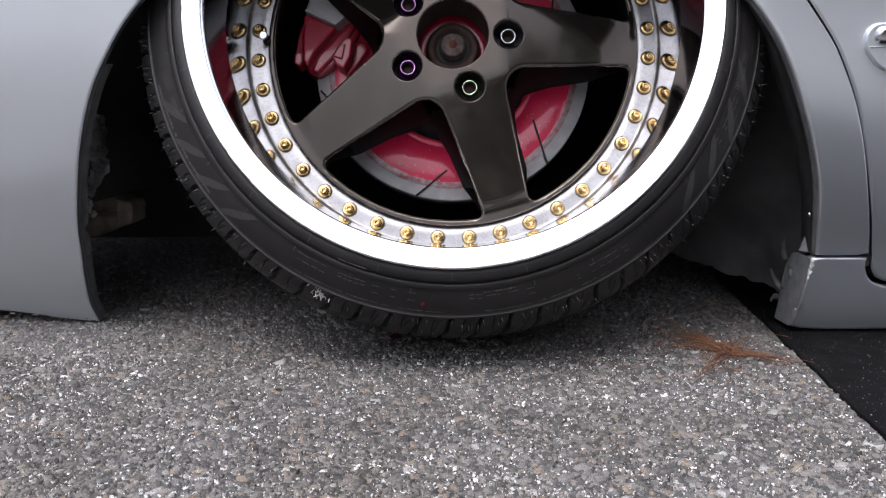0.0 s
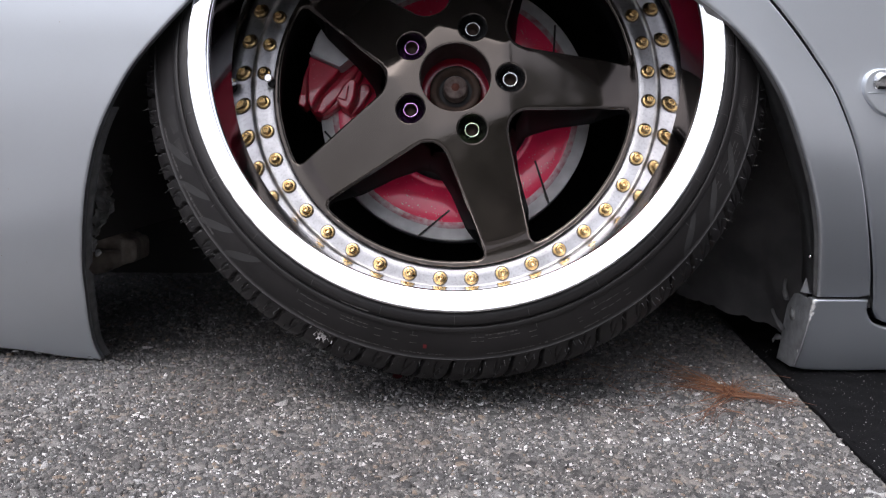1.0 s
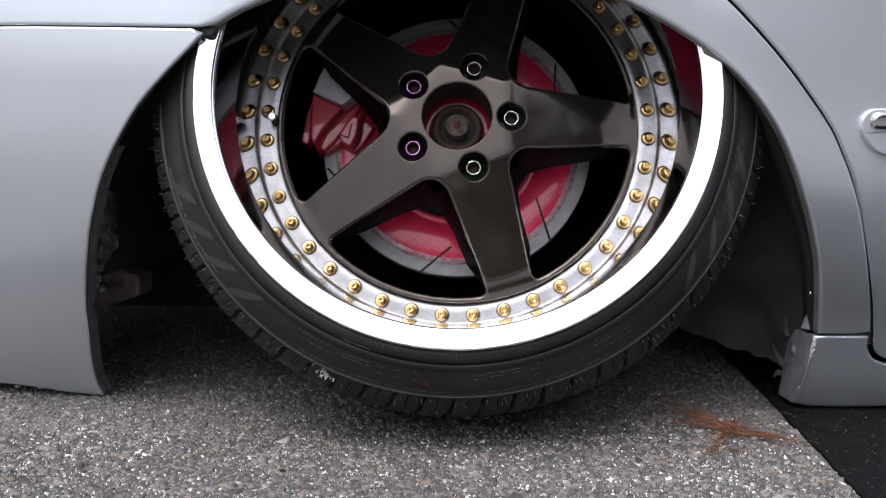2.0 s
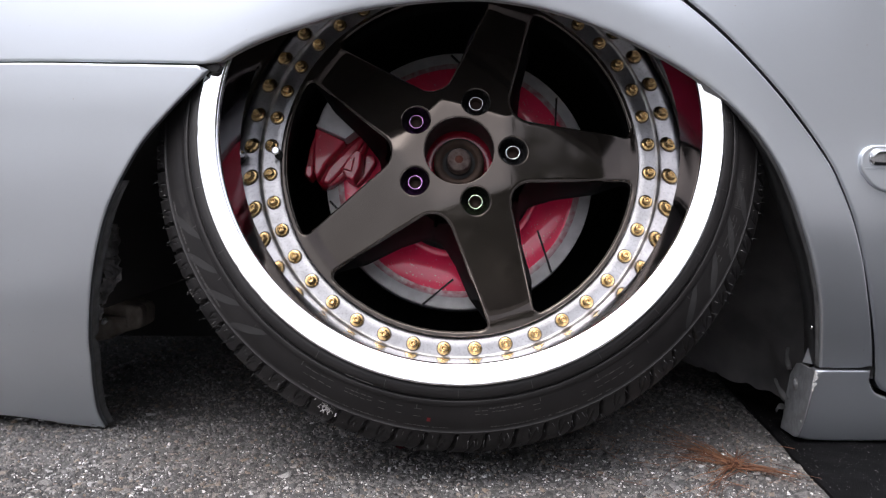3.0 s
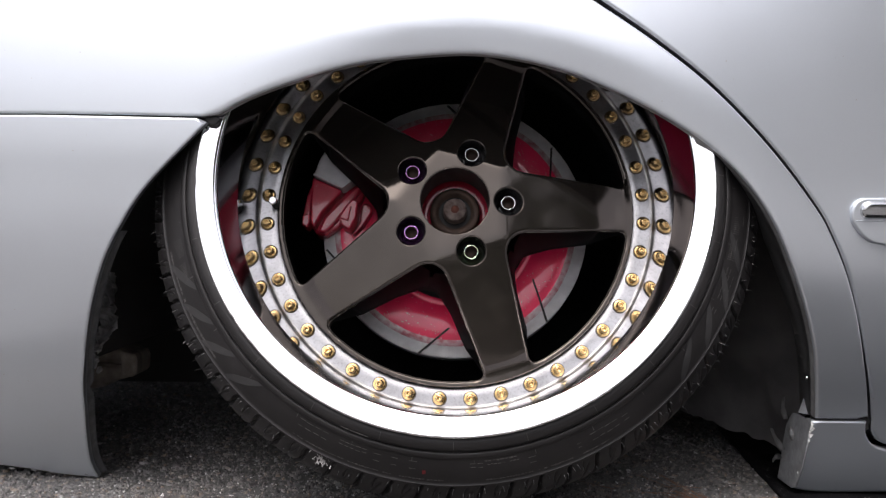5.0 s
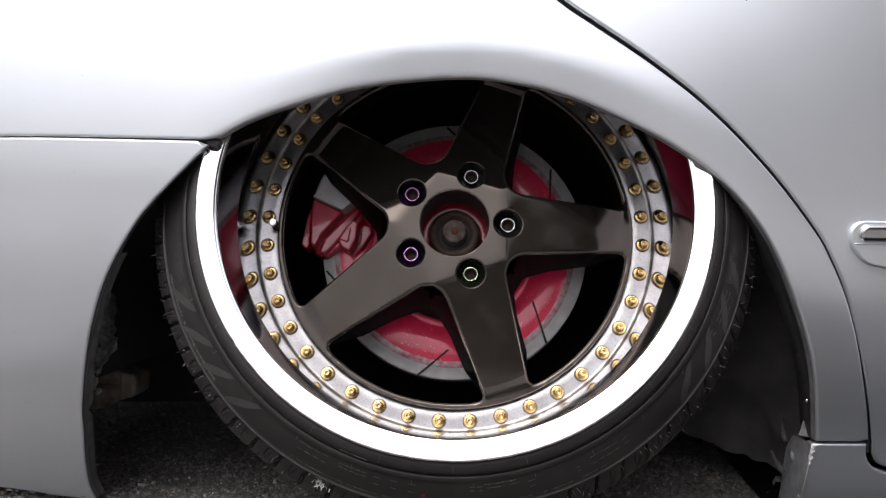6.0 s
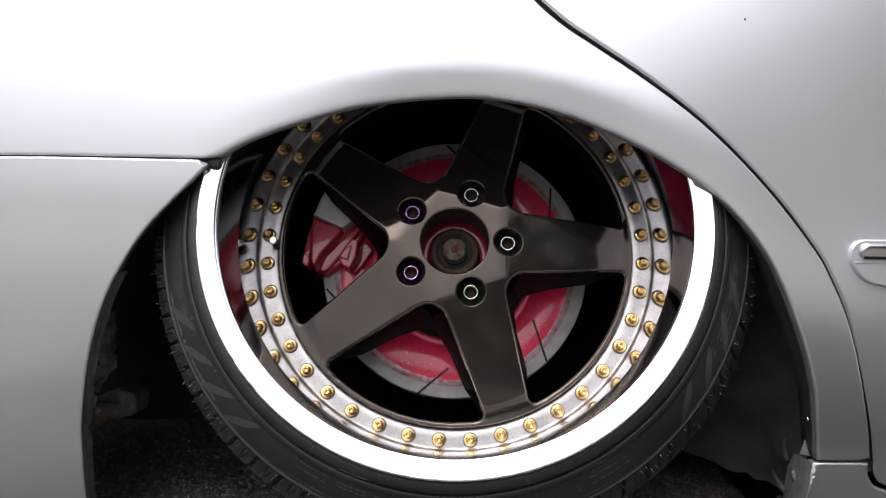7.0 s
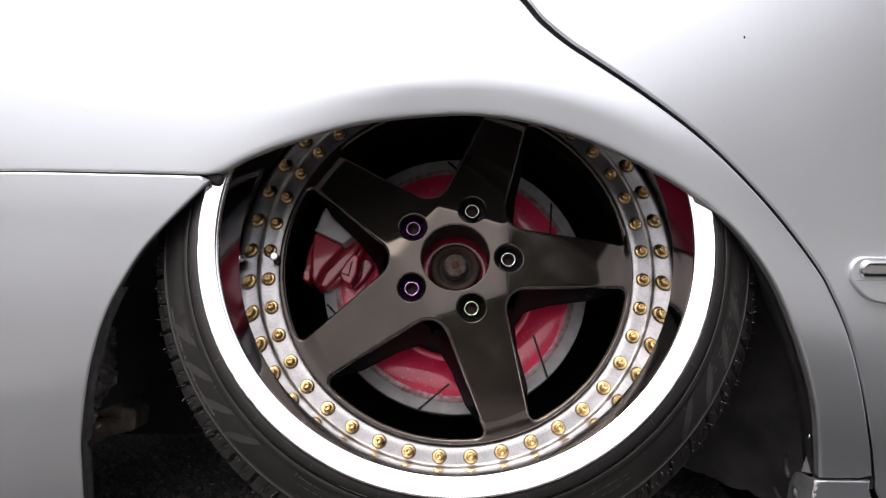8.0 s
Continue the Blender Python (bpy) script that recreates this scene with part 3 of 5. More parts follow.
def door_depth(q):
    """The door's skin: it follows the quarter panel at the gap and grows more upright further on."""
    h = side_depth(q)
    up = 0.80 * np.clip((q[:, 0] - 0.10) / 0.34, 0, 1)
    rise = np.clip((q[:, 1] - 0.32) / 0.14, 0, 1)
    return h + (0.1348 - h) * up * rise * rise * (3 - 2 * rise)


def on_side(p, h):
    return (p[0], -h, p[1])


def flared(q):
    """The flank, drawn out a little along the wheel arch."""
    d = edge_distance(q, [ARCH + ARCH[::-1]])
    t = np.clip((0.105 - d) / 0.085, 0, 1)
    t = t * t * t * (t * (6 * t - 15) + 10)
    fade = np.clip((q[:, 0] + 0.21) / 0.16, 0, 1) * np.clip((q[:, 1] - 0.10) / 0.16, 0, 1)
    near = 0.030 - d
    roll = (np.sqrt(near ** 2 + 0.00005) + near) * 0.5
    return side_depth(q) + 0.007 * t * fade * fade * (3 - 2 * fade) - 0.20 * roll * (0.12 + 0.88 * fade) * (1 - np.clip((q[:, 0] - 0.16) / 0.12, 0, 1)) - 0.0012 * np.clip(1 - d / 0.006, 0, 1) ** 2


def build_body(car):
    loop = straight((-0.95, 0.4105), (-0.40, 0.4065)) + straight((-0.40, 0.4065), (-0.232, 0.4030), 0.006) + ARCH + straight((0.3800, 0.1021), (0.4325, 0.1022)) \
        + DOOR_EDGE[::-1] + straight((-0.055, 0.76), (-0.95, 0.76)) + straight((-0.95, 0.76), (-0.95, 0.4105))
    plate("quarter_panel", [loop], 0.011, flared, 0.010, 0.0025, on_side, [PAINT, FOLD], car, "silver quarter panel with a flared wheel arch", back=False, fair=True, wall_mat=1, bands=(0.006, 0.009))
    loop = BUMPER_EDGE + smooth_curve([(-0.402, 0.0140), (-0.444, 0.017), (-0.505, 0.024), (-0.70, 0.035), (-0.95, 0.05)])[:-1] + straight((-0.95, 0.05), (-0.95, 0.4095)) \
        + straight((-0.95, 0.4095), (-0.40, 0.4055)) + straight((-0.40, 0.4055), (-0.2375, 0.4017), 0.006)
    bumper = plate("rear_bumper", [loop], 0.014, side_depth, 0.008, 0.0020, on_side, PAINT, car, "silver plastic rear bumper corner, scuffed along its edge", back=False, fair=True)
    foot = smooth_curve([(0.4388, 0.101), (0.4420, 0.088), (0.4532, 0.0747), (0.471, 0.0686)])
    gap = [0.60 + 0.40 * min(max((z - 0.22) / 0.14, 0), 1) for _, z in DOOR_EDGE]
    loop = [(x + 0.0046 * g, z + 0.0027 * g) for (x, z), g in zip(DOOR_EDGE, gap)][:-1] + foot + straight((0.487, 0.0674), (1.45, 0.063), 0.02) + straight((1.45, 0.064), (1.45, 0.76), 0.02) + straight((1.45, 0.76), (-0.04, 0.76), 0.02)
    door = plate("rear_door", [loop[::-1]], 0.014, door_depth, 0.03, 0.003, on_side, PAINT, car, "silver rear door with a chromed side moulding", back=False, fair=True)
    foot = smooth_curve([(0.4335, 0.0993), (0.4365, 0.086), (0.4485, 0.0708), (0.467, 0.0640)])
    loop = straight((0.3755, 0.0996), (0.4335, 0.0996), 0.006) + foot + straight((0.484, 0.0628), (1.45, 0.058), 0.02) + straight((1.45, 0.058), (1.45, 0.012), 0.02) \
        + straight((1.45, 0.012), (0.50, 0.007), 0.02) + smooth_curve([(0.49, 0.007), (0.427, 0.006), (0.392, 0.0078), (0.3822, 0.0105), (0.3800, 0.0150), (0.3785, 0.045), (0.3765, 0.0965)])
    skirt = plate("side_skirt", [loop[::-1]], 0.012, side_depth, 0.012, 0.003, on_side, [PAINT, SCUFF], car, "silver side skirt with a scraped end, resting near the ground",
                  back=False, wall_mat=1, fair=True)
    # dark seal strips behind the panel gaps
    for name, curve in (("door_seal", DOOR_EDGE), ("bumper_seal", [(-0.95, 0.409), (-0.40, 0.4047), (-0.238, 0.4013)]), ("skirt_seal", [(0.376, 0.1007), (0.438, 0.1007)])):
        q = np.array(curve)
        y = -side_depth(q)
        bm = bmesh.new()
        rows = []
        t = np.gradient(q, axis=0)
        t /= np.linalg.norm(t, axis=1)[:, None]
        for (x, z), yy, (tx, tz) in zip(q, y, t):
            rows.append([bm.verts.new((x - tz * e + 0.002, yy + 0.011, z + tx * e)) for e in (-0.012, 0.012)])
        for a, b in zip(rows, rows[1:]):
            bm.faces.new((a[0], a[1], b[1], b[0]))
        part(name, bm, SEAL, car, "black rubber seal in the panel gap")
    # side moulding of the door: rounded pad, half-round chrome strip and a fine crease under it
    outline = filleted([(0.3682, 0.3310, 0.013), (0.3682, 0.309, 0.018), (0.3850, 0.2895, 0.028), (0.412, 0.2850, 0.0), (1.40, 0.277, 0), (1.40, 0.3310, 0)])
    plate("moulding", [outline], 0.006, lambda q: side_depth(q) + 0.0050, 0.010, 0.0022, on_side, PAINT, door, "silver side moulding with a rounded end", back=False)
    outline = filleted([(0.3752, 0.3282, 0.0085), (0.3752, 0.3112, 0.0070), (1.39, 0.307, 0), (1.39, 0.3282, 0)])
    plate("chrome_strip", [outline], 0.004, lambda q: side_depth(q) + 0.0095, 0.007, 0.0050, on_side, TRIMCHROME, door, "chrome strip", back=False)
    outline = filleted([(0.3725, 0.3100, 0.0005), (0.3725, 0.3089, 0.0005), (1.39, 0.3044, 0), (1.39, 0.3056, 0)])
    plate("crease", [outline], 0.01, lambda q: side_depth(q) + 0.0058, 0.002, 0.0005, on_side, PAINT, door, "raised crease", back=False)
    # scuffed plate closing the skirt's end, with its screw
    m = Matrix(((0, -0.033, 1, 0.0032), (1, 0, 0, 0), (0, 1, 0, 0), (0, 0, 0, 1)))
    prism("end_plate", [(-0.0345, 0.0975), (0.000, 0.0979), (0.011, 0.0955), (0.0182, 0.0894), (0.0286, 0.079), (0.0399, 0.0537), (0.0481, 0.0283), (0.057, 0.0091), (0.0168, 0.0100), (0.006, 0.0135), (-0.0125, 0.040), (-0.0290, 0.072)],
          0.3764, 0.3788, 0.0008, SCUFF, skirt, "scuffed grey end plate", m)
    m = Matrix.Translation((0, -0.020, 0)) @ Matrix.Rotation(radians(90), 4, "X")
    prism("flange_foot", [(0.3700, 0.1034), (0.3735, 0.1130), (0.3766, 0.1224), (0.3812, 0.1346), (0.3870, 0.1255), (0.3885, 0.1000)], 0, 0.0018, 0.0005, SCUFF, car, "bent grey foot of the arch flange", m)
    # screw in the skirt's end
    bm = bmesh.new()
    bmesh.ops.create_uvsphere(bm, u_segments=14, v_segments=8, radius=0.0048, matrix=Matrix.Translation((0.3780, 0.0135, 0.0725)) @ Matrix.Diagonal((0.6, 1, 1, 1)))
    part("screw", bm, SCUFF, skirt, "painted screw head")
    bm = bmesh.new()
    rod(bm, (0.3770, 0.0135, 0.0725), (0.3815, 0.0135, 0.0725), 0.0078, 0.0084, 20)
    part("screw_washer", bm, FOLD, skirt, "dark washer under the screw")
    bm = bmesh.new()
    bmesh.ops.create_uvsphere(bm, u_segments=10, v_segments=6, radius=0.0026, matrix=Matrix.Translation((0.3652, -0.053, 0.147)))
    part("arch_rivet", bm, CHROME, car, "small bare metal rivet")
    # scrapes along the bumper's lower edge
    rng = random.Random(23)
    for _ in range(8):
        x = rng.uniform(-0.53, -0.402)
        z = 0.0165 + max(0.0, -0.43 - x) * 0.085 + rng.uniform(-0.0015, 0.0025)
        y = -float(side_depth(np.array([[x, z]]))[0]) + 0.0012
        bm = bmesh.new()
        bmesh.ops.create_icosphere(bm, subdivisions=2, radius=1.0, matrix=Matrix.Translation((x, y, z)) @ Matrix.Diagonal((rng.uniform(0.002, 0.006), 0.0012, rng.uniform(0.0008, 0.0022), 1)))
        for v in bm.verts:
            v.co += Vector((noise.noise(v.co * 600), 0, noise.noise(v.co * 600 + Vector((5, 0, 0))))) * 0.0012
        part("scrape", bm, rng.choice((FOLD, FLANGE)), bumper, "ragged scrape on the bumper's edge", smooth=False)
    # bare chips along the skirt's corner
    rng = random.Random(17)
    for _ in range(13):
        z = rng.choice((rng.uniform(0.012, 0.045), rng.uniform(0.075, 0.096)))
        x = 0.3775 + (0.0965 - z) * 0.033 + rng.uniform(-0.0006, 0.003)
        y = -float(side_depth(np.array([[x, z]]))[0]) + 0.0006
        bm = bmesh.new()
        bmesh.ops.create_icosphere(bm, subdivisions=2, radius=1.0, matrix=Matrix.Translation((x, y, z)) @ Matrix.Diagonal((rng.uniform(0.001, 0.0022), 0.0008, rng.uniform(0.0012, 0.004), 1)))
        for v in bm.verts:
            v.co += Vector((noise.noise(v.co * 700), 0, noise.noise(v.co * 700 + Vector((5, 0, 0))))) * 0.0009
        part("paint_chip", bm, BAREWHITE, skirt, "bare pale chip in the paint", smooth=False)
    # torn plastic tongues inside the skirt's end
    for x0, z0, x1, z1, wide in ((0.3609, 0.0742, 0.3753, 0.0493, 0.006), (0.3747, 0.1099, 0.3776, 0.084, 0.006), (0.3633, 0.0354, 0.3732, 0.042, 0.009)):
        bm = bmesh.new()
        rows = []
        for t in range(7):
            f = t / 6
            x, z, y = x0 + (x1 - x0) * f, z0 + (z1 - z0) * f, 0.030 + 0.006 * math.sin(3 * f)
            dx, dz = (z1 - z0), -(x1 - x0)
            n0 = math.hypot(dx, dz)
            w0 = wide * (0.35 + 0.65 * f) * (1 + 0.25 * math.sin(11 * f))
            rows.append([bm.verts.new((x + dx / n0 * w0 * e, y + 0.002 * e, z + dz / n0 * w0 * e)) for e in (-0.5, 0.0, 0.5)])
        for a, b in zip(rows, rows[1:]):
            for c in range(2):
                bm.faces.new((a[c], a[c + 1], b[c + 1], b[c]))
        bmesh.ops.solidify(bm, geom=bm.faces[:], thickness=0.0012)
        part("torn_tongue", bm, FOLD, skirt, "torn grey plastic tongue")
    # chip in the paint of the door
    bm = bmesh.new()
    bmesh.ops.create_uvsphere(bm, u_segments=8, v_segments=5, radius=0.0011, matrix=Matrix.Translation((0.2715, -0.1275, 0.5385)) @ Matrix.Diagonal((0.8, 0.3, 1.3, 1)))
    part("paint_chip", bm, SEAL, door, "dark chip in the paint")


def build_shell(car):
    """The car's dark underside, wheel well and closed upper body."""
    bm = bmesh.new()
    k = 48
    rows = []
    for i in range(k + 1):
        a = radians(-14 + 208 * i / k)
        x, z = 0.43 * math.cos(a), 0.22 + 0.36 * math.sin(a)
        wob = 0.008 * noise.noise((x * 9, z * 9, 0.3))
        rows.append([bm.verts.new(((0.43 + wob * (1 + j)) * math.cos(a), 0.0 + 0.40 * j / 8, 0.22 + (0.31 + wob) * math.sin(a))) for j in range(9)])
    for a, b in zip(rows, rows[1:]):
        for j in range(8):
            bm.faces.new((a[j], a[j + 1], b[j + 1], b[j]))
    part("wheel_well", bm, DARK, car, "dark wheel well behind the tyre")
    # black sheet added for the dark behind the wheel; unseen panels hold back skylight
    for name, words, x0, x1, y0, y1, z0, z1 in (
            ("inner_wall", "added black sheet for the dark behind the wheel", -0.9, 1.4, 0.405, 0.43, 0.05, 0.75), ("underbody", "dirty dark underbody", -0.9, -0.44, 0.05, 1.5, 0.17, 0.19),
            ("underbody", "dirty dark underbody", 0.44, 1.4, 0.07, 1.5, 0.12, 0.14), ("underbody", "dirty dark underbody", -0.44, 0.44, 0.435, 1.5, 0.14, 0.16),
            ("upper_body", "plain silver upper body", -0.93, 1.43, -0.075, 1.6, 0.765, 0.785), ("far_side", "plain silver far side", -0.93, 1.43, 1.58, 1.6, 0.16, 0.762),
            ("tail_panel", "plain silver tail panel", -0.955, -0.935, 0.10, 1.6, 0.20, 0.762), ("front_bulkhead", "plain dark bulkhead", 1.43, 1.448, 0.08, 1.57, 0.08, 0.76)):
        bm = bmesh.new()
        bmesh.ops.create_cube(bm, size=1, matrix=Matrix.Translation(((x0 + x1) / 2, (y0 + y1) / 2, (z0 + z1) / 2)) @ Matrix.Diagonal((x1 - x0, y1 - y0, z1 - z0, 1)))
        part(name, bm, PAINT if "silver" in words else SEAL if name == "inner_wall" else DARK, car, words, smooth=False)
    # felt liner ahead of the wheel, sagging at its foot
    bm = bmesh.new()
    rows = []
    for i in range(71):
        t = i / 70
        z = 0.03 + 0.37 * t
        row = []
        for j in range(61):
            s = j / 60
            y = 0.040 - 0.075 * t + 0.32 * s
            step = 1 / (1 + math.exp(-(z - 0.155 - 0.10 * s) * 220))
            x = 0.400 - 0.055 * t ** 2 - 0.16 * s + 0.010 * math.sin(9 * s + 5 * t) + 0.012 * noise.noise((s * 4, t * 5, 1.7)) + 0.010 * step
            x += 0.007 * noise.noise((s * 11, t * 14, 5.0)) * max(0, 1 - t * 3) + 0.0015 * noise.noise((s * 40, t * 50, 2.0))
            row.append(bm.verts.new((x, y, z + 0.05 * s * (1 - t) + (0.005 * noise.noise((s * 9, 2.2, 0.4)) + 0.004 * noise.noise((s * 31, 7.2, 0.4))) * (1 - t))))
        rows.append(row)
    for a, b in zip(rows, rows[1:]):
        for j in range(60):
            bm.faces.new((a[j], a[j + 1], b[j + 1], b[j]))
    part("wheel_liner", bm, LINER, car, "creased black felt wheel-arch liner")
    # cast bracket and torn trim behind the bumper's edge
    m = Matrix.Translation((-0.430, 0.158, 0.1257)) @ Matrix.Rotation(radians(90), 4, "X")
    prism("bracket", [(-0.075, 0.022), (-0.030, 0.024), (-0.012, 0.033), (0.000, 0.022), (0.024, 0.015), (0.027, -0.010), (0.020, -0.020), (0.004, -0.022), (-0.004, -0.030), (-0.022, -0.033), (-0.075, -0.026)],
          -0.03, 0.026, 0.005, BRACKET, car, "greasy cast suspension bracket", m)
    prism("bracket_end", [(0.016, 0.016), (0.034, 0.013), (0.037, 0.006), (0.036, -0.012), (0.030, -0.017), (0.016, -0.016)], -0.02, 0.032, 0.003, BRACKET, car, "squared end of a cast bracket", m)
    prism("bracket_rib", [(-0.050, 0.004), (0.018, -0.001), (0.018, -0.006), (-0.050, -0.003)], 0.02, 0.031, 0.002, BRACKET, car, "raised rib of a cast bracket", m)
    rng = random.Random(3)
    bm = bmesh.new()
    path = smooth_curve([(-0.388, 0.245), (-0.394, 0.222), (-0.393, 0.205), (-0.389, 0.188), (-0.396, 0.172), (-0.405, 0.156)], 0.0035)
    rows = []
    for i, (x, z) in enumerate(path):
        t = i / (len(path) - 1)
        wide = 0.004 + 0.009 * math.sin(math.pi * min(1, 0.15 + t)) + rng.gauss(0, 0.0012)
        rows.append([bm.verts.new((x + wide * e + rng.gauss(0, 0.0012), 0.030 + 0.006 * math.cos(3 * e) + rng.gauss(0, 0.003), z + rng.gauss(0, 0.0015))) for e in (-1, -0.6, -0.2, 0.2, 0.6, 1)])
    for a, b in zip(rows, rows[1:]):
        for k in range(5):
            bm.faces.new((a[k], a[k + 1], b[k + 1], b[k]))
    bmesh.ops.solidify(bm, geom=bm.faces[:], thickness=0.0015)
    part("torn_trim", bm, FILM, car, "torn strip of dusty plastic film hanging behind the bumper edge", smooth=False)
    bm = bmesh.new()
    for i in range(22):
        c = Vector((-0.408 + rng.gauss(0, 0.006), 0.028 + rng.gauss(0, 0.004), 0.146 + rng.gauss(0, 0.006)))
        bmesh.ops.create_icosphere(bm, subdivisions=2, radius=rng.uniform(0.002, 0.0055), matrix=Matrix.Translation(c) @ Matrix.Diagonal((rng.uniform(0.4, 1), 0.6, rng.uniform(0.6, 1.5), 1)))
    for v in bm.verts:
        v.co += Vector((noise.noise(v.co * 240), noise.noise(v.co * 240 + Vector((5, 0, 0))), noise.noise(v.co * 240 + Vector((0, 7, 0))))) * 0.004
    part("foil_scrap", bm, FOIL, car, "crumpled silvery foil", smooth=False)
    # folded flange along the arch's forward leg
    q = np.array([p for p in ARCH if p[0] > 0.25])
    y = -side_depth(q)
    bm = bmesh.new()
    rows = []
    for i, ((x, z), yy) in enumerate(zip(q, y)):
        t = min(i / 14, 1)
        rows.append([bm.verts.new((x + 0.001, yy + 0.008 + 0.036 * t * e + 0.002 * e * noise.noise((z * 30, 1.0, 0.0)), z)) for e in (0.0, 0.5, 1.0)])
    for a, b in zip(rows, rows[1:]):
        for k in range(2):
            bm.faces.new((a[k], a[k + 1], b[k + 1], b[k]))
    bmesh.ops.solidify(bm, geom=bm.faces[:], thickness=0.0015)
    part("arch_flange", bm, FLANGE, car, "grey painted flange inside the wheel arch")
    # black wedge where bumper and arch meet, added as the fender underside's shade
    m = Matrix.Translation((0, -0.105, 0)) @ Matrix.Rotation(radians(90), 4, "X")
    prism("corner_clip", [(-0.2376, 0.4030), (-0.2370, 0.3994), (-0.2330, 0.3966), (-0.2268, 0.3964), (-0.2225, 0.4015), (-0.2270, 0.4046)], 0.000, 0.022, 0.0012, SEAL, car, "black wedge for the shaded underside of the fender", m)
    # inner fold of the bumper, its lip cracked
    q = np.array([p for p in BUMPER_EDGE if p[1] < 0.30])
    y = -side_depth(q)
    bm = bmesh.new()
    rows = []
    for i, ((x, z), yy) in enumerate(zip(q, y)):
        wide = 0.0040 + 0.0012 * noise.noise((z * 25, 0.0, 3.0)) - (0.004 if abs(z - 0.128) < 0.005 else 0.0)
        rows.append([bm.verts.new((x - 0.001 + wide * e, yy + 0.008 + 0.013 * e, z)) for e in (0.0, 0.5, 1.0)])
    for a, b in zip(rows, rows[1:]):
        for k in range(2):
            bm.faces.new((a[k], a[k + 1], b[k + 1], b[k]))
    bmesh.ops.solidify(bm, geom=bm.faces[:], thickness=0.002)
    part("bumper_fold", bm, FOLD, car, "dark cracked inner fold of the bumper")


# ---- wheel ----
WHEEL = pose(0, 0, 0.3271, 74.44, 0, -0.648)
SPOKE_ANGLE = -0.26
RING_FACE = -0.026


def spoke_windows():
    out = []
    for k in range(5):
        mid = radians(SPOKE_ANGLE + 36 + 72 * k)

        def local(s, side, half):
            a = mid - side * radians(36)
            d, p = Vector((math.cos(a), math.sin(a))), Vector((-math.sin(a), math.cos(a)))
            return d * s + p * side * half
        half = lambda s: 0.0345 - (s - 0.08) * 0.09
        s_in = 0.0487
        apex = local(s_in, 1, half(s_in))
        right, left = local(0.1885, 1, half(0.1885)), local(0.1885, -1, half(0.1885))
        right *= 0.1918 / right.length
        left *= 0.1918 / left.length
        ar, al = math.atan2(right.y, right.x), math.atan2(left.y, left.x)
        al = al if al > ar else al + 2 * math.pi
        corners = [(apex.x, apex.y, 0.023), (right.x, right.y, 0.007)]
        for i in range(1, 10):
            a = ar + (al - ar) * i / 10
            corners.append((0.1918 * math.cos(a), 0.1918 * math.sin(a), 0.0))
        corners.append((left.x, left.y, 0.007))
        out.append(filleted(corners, 0.0022))
    return out


def spoke_face(q):
    """Flat spokes falling away from a level hub down to the bolt ring."""
    ways = [radians(SPOKE_ANGLE + 72 * k) for k in range(5)]
    along = np.max([q[:, 0] * math.cos(a) + q[:, 1] * math.sin(a) for a in ways], axis=0)
    start = along - 0.052
    fall = (np.sqrt(start ** 2 + 0.000016) + start) * 0.5
    r = np.hypot(q[:, 0], q[:, 1])
    rim = np.clip((r - 0.176) / 0.016, 0, 1)
    rim = rim * rim * (3 - 2 * rim)
    return (0.0087 - 0.205 * fall) * (1 - rim) + (-0.0195 - 0.08 * (r - 0.186)) * rim


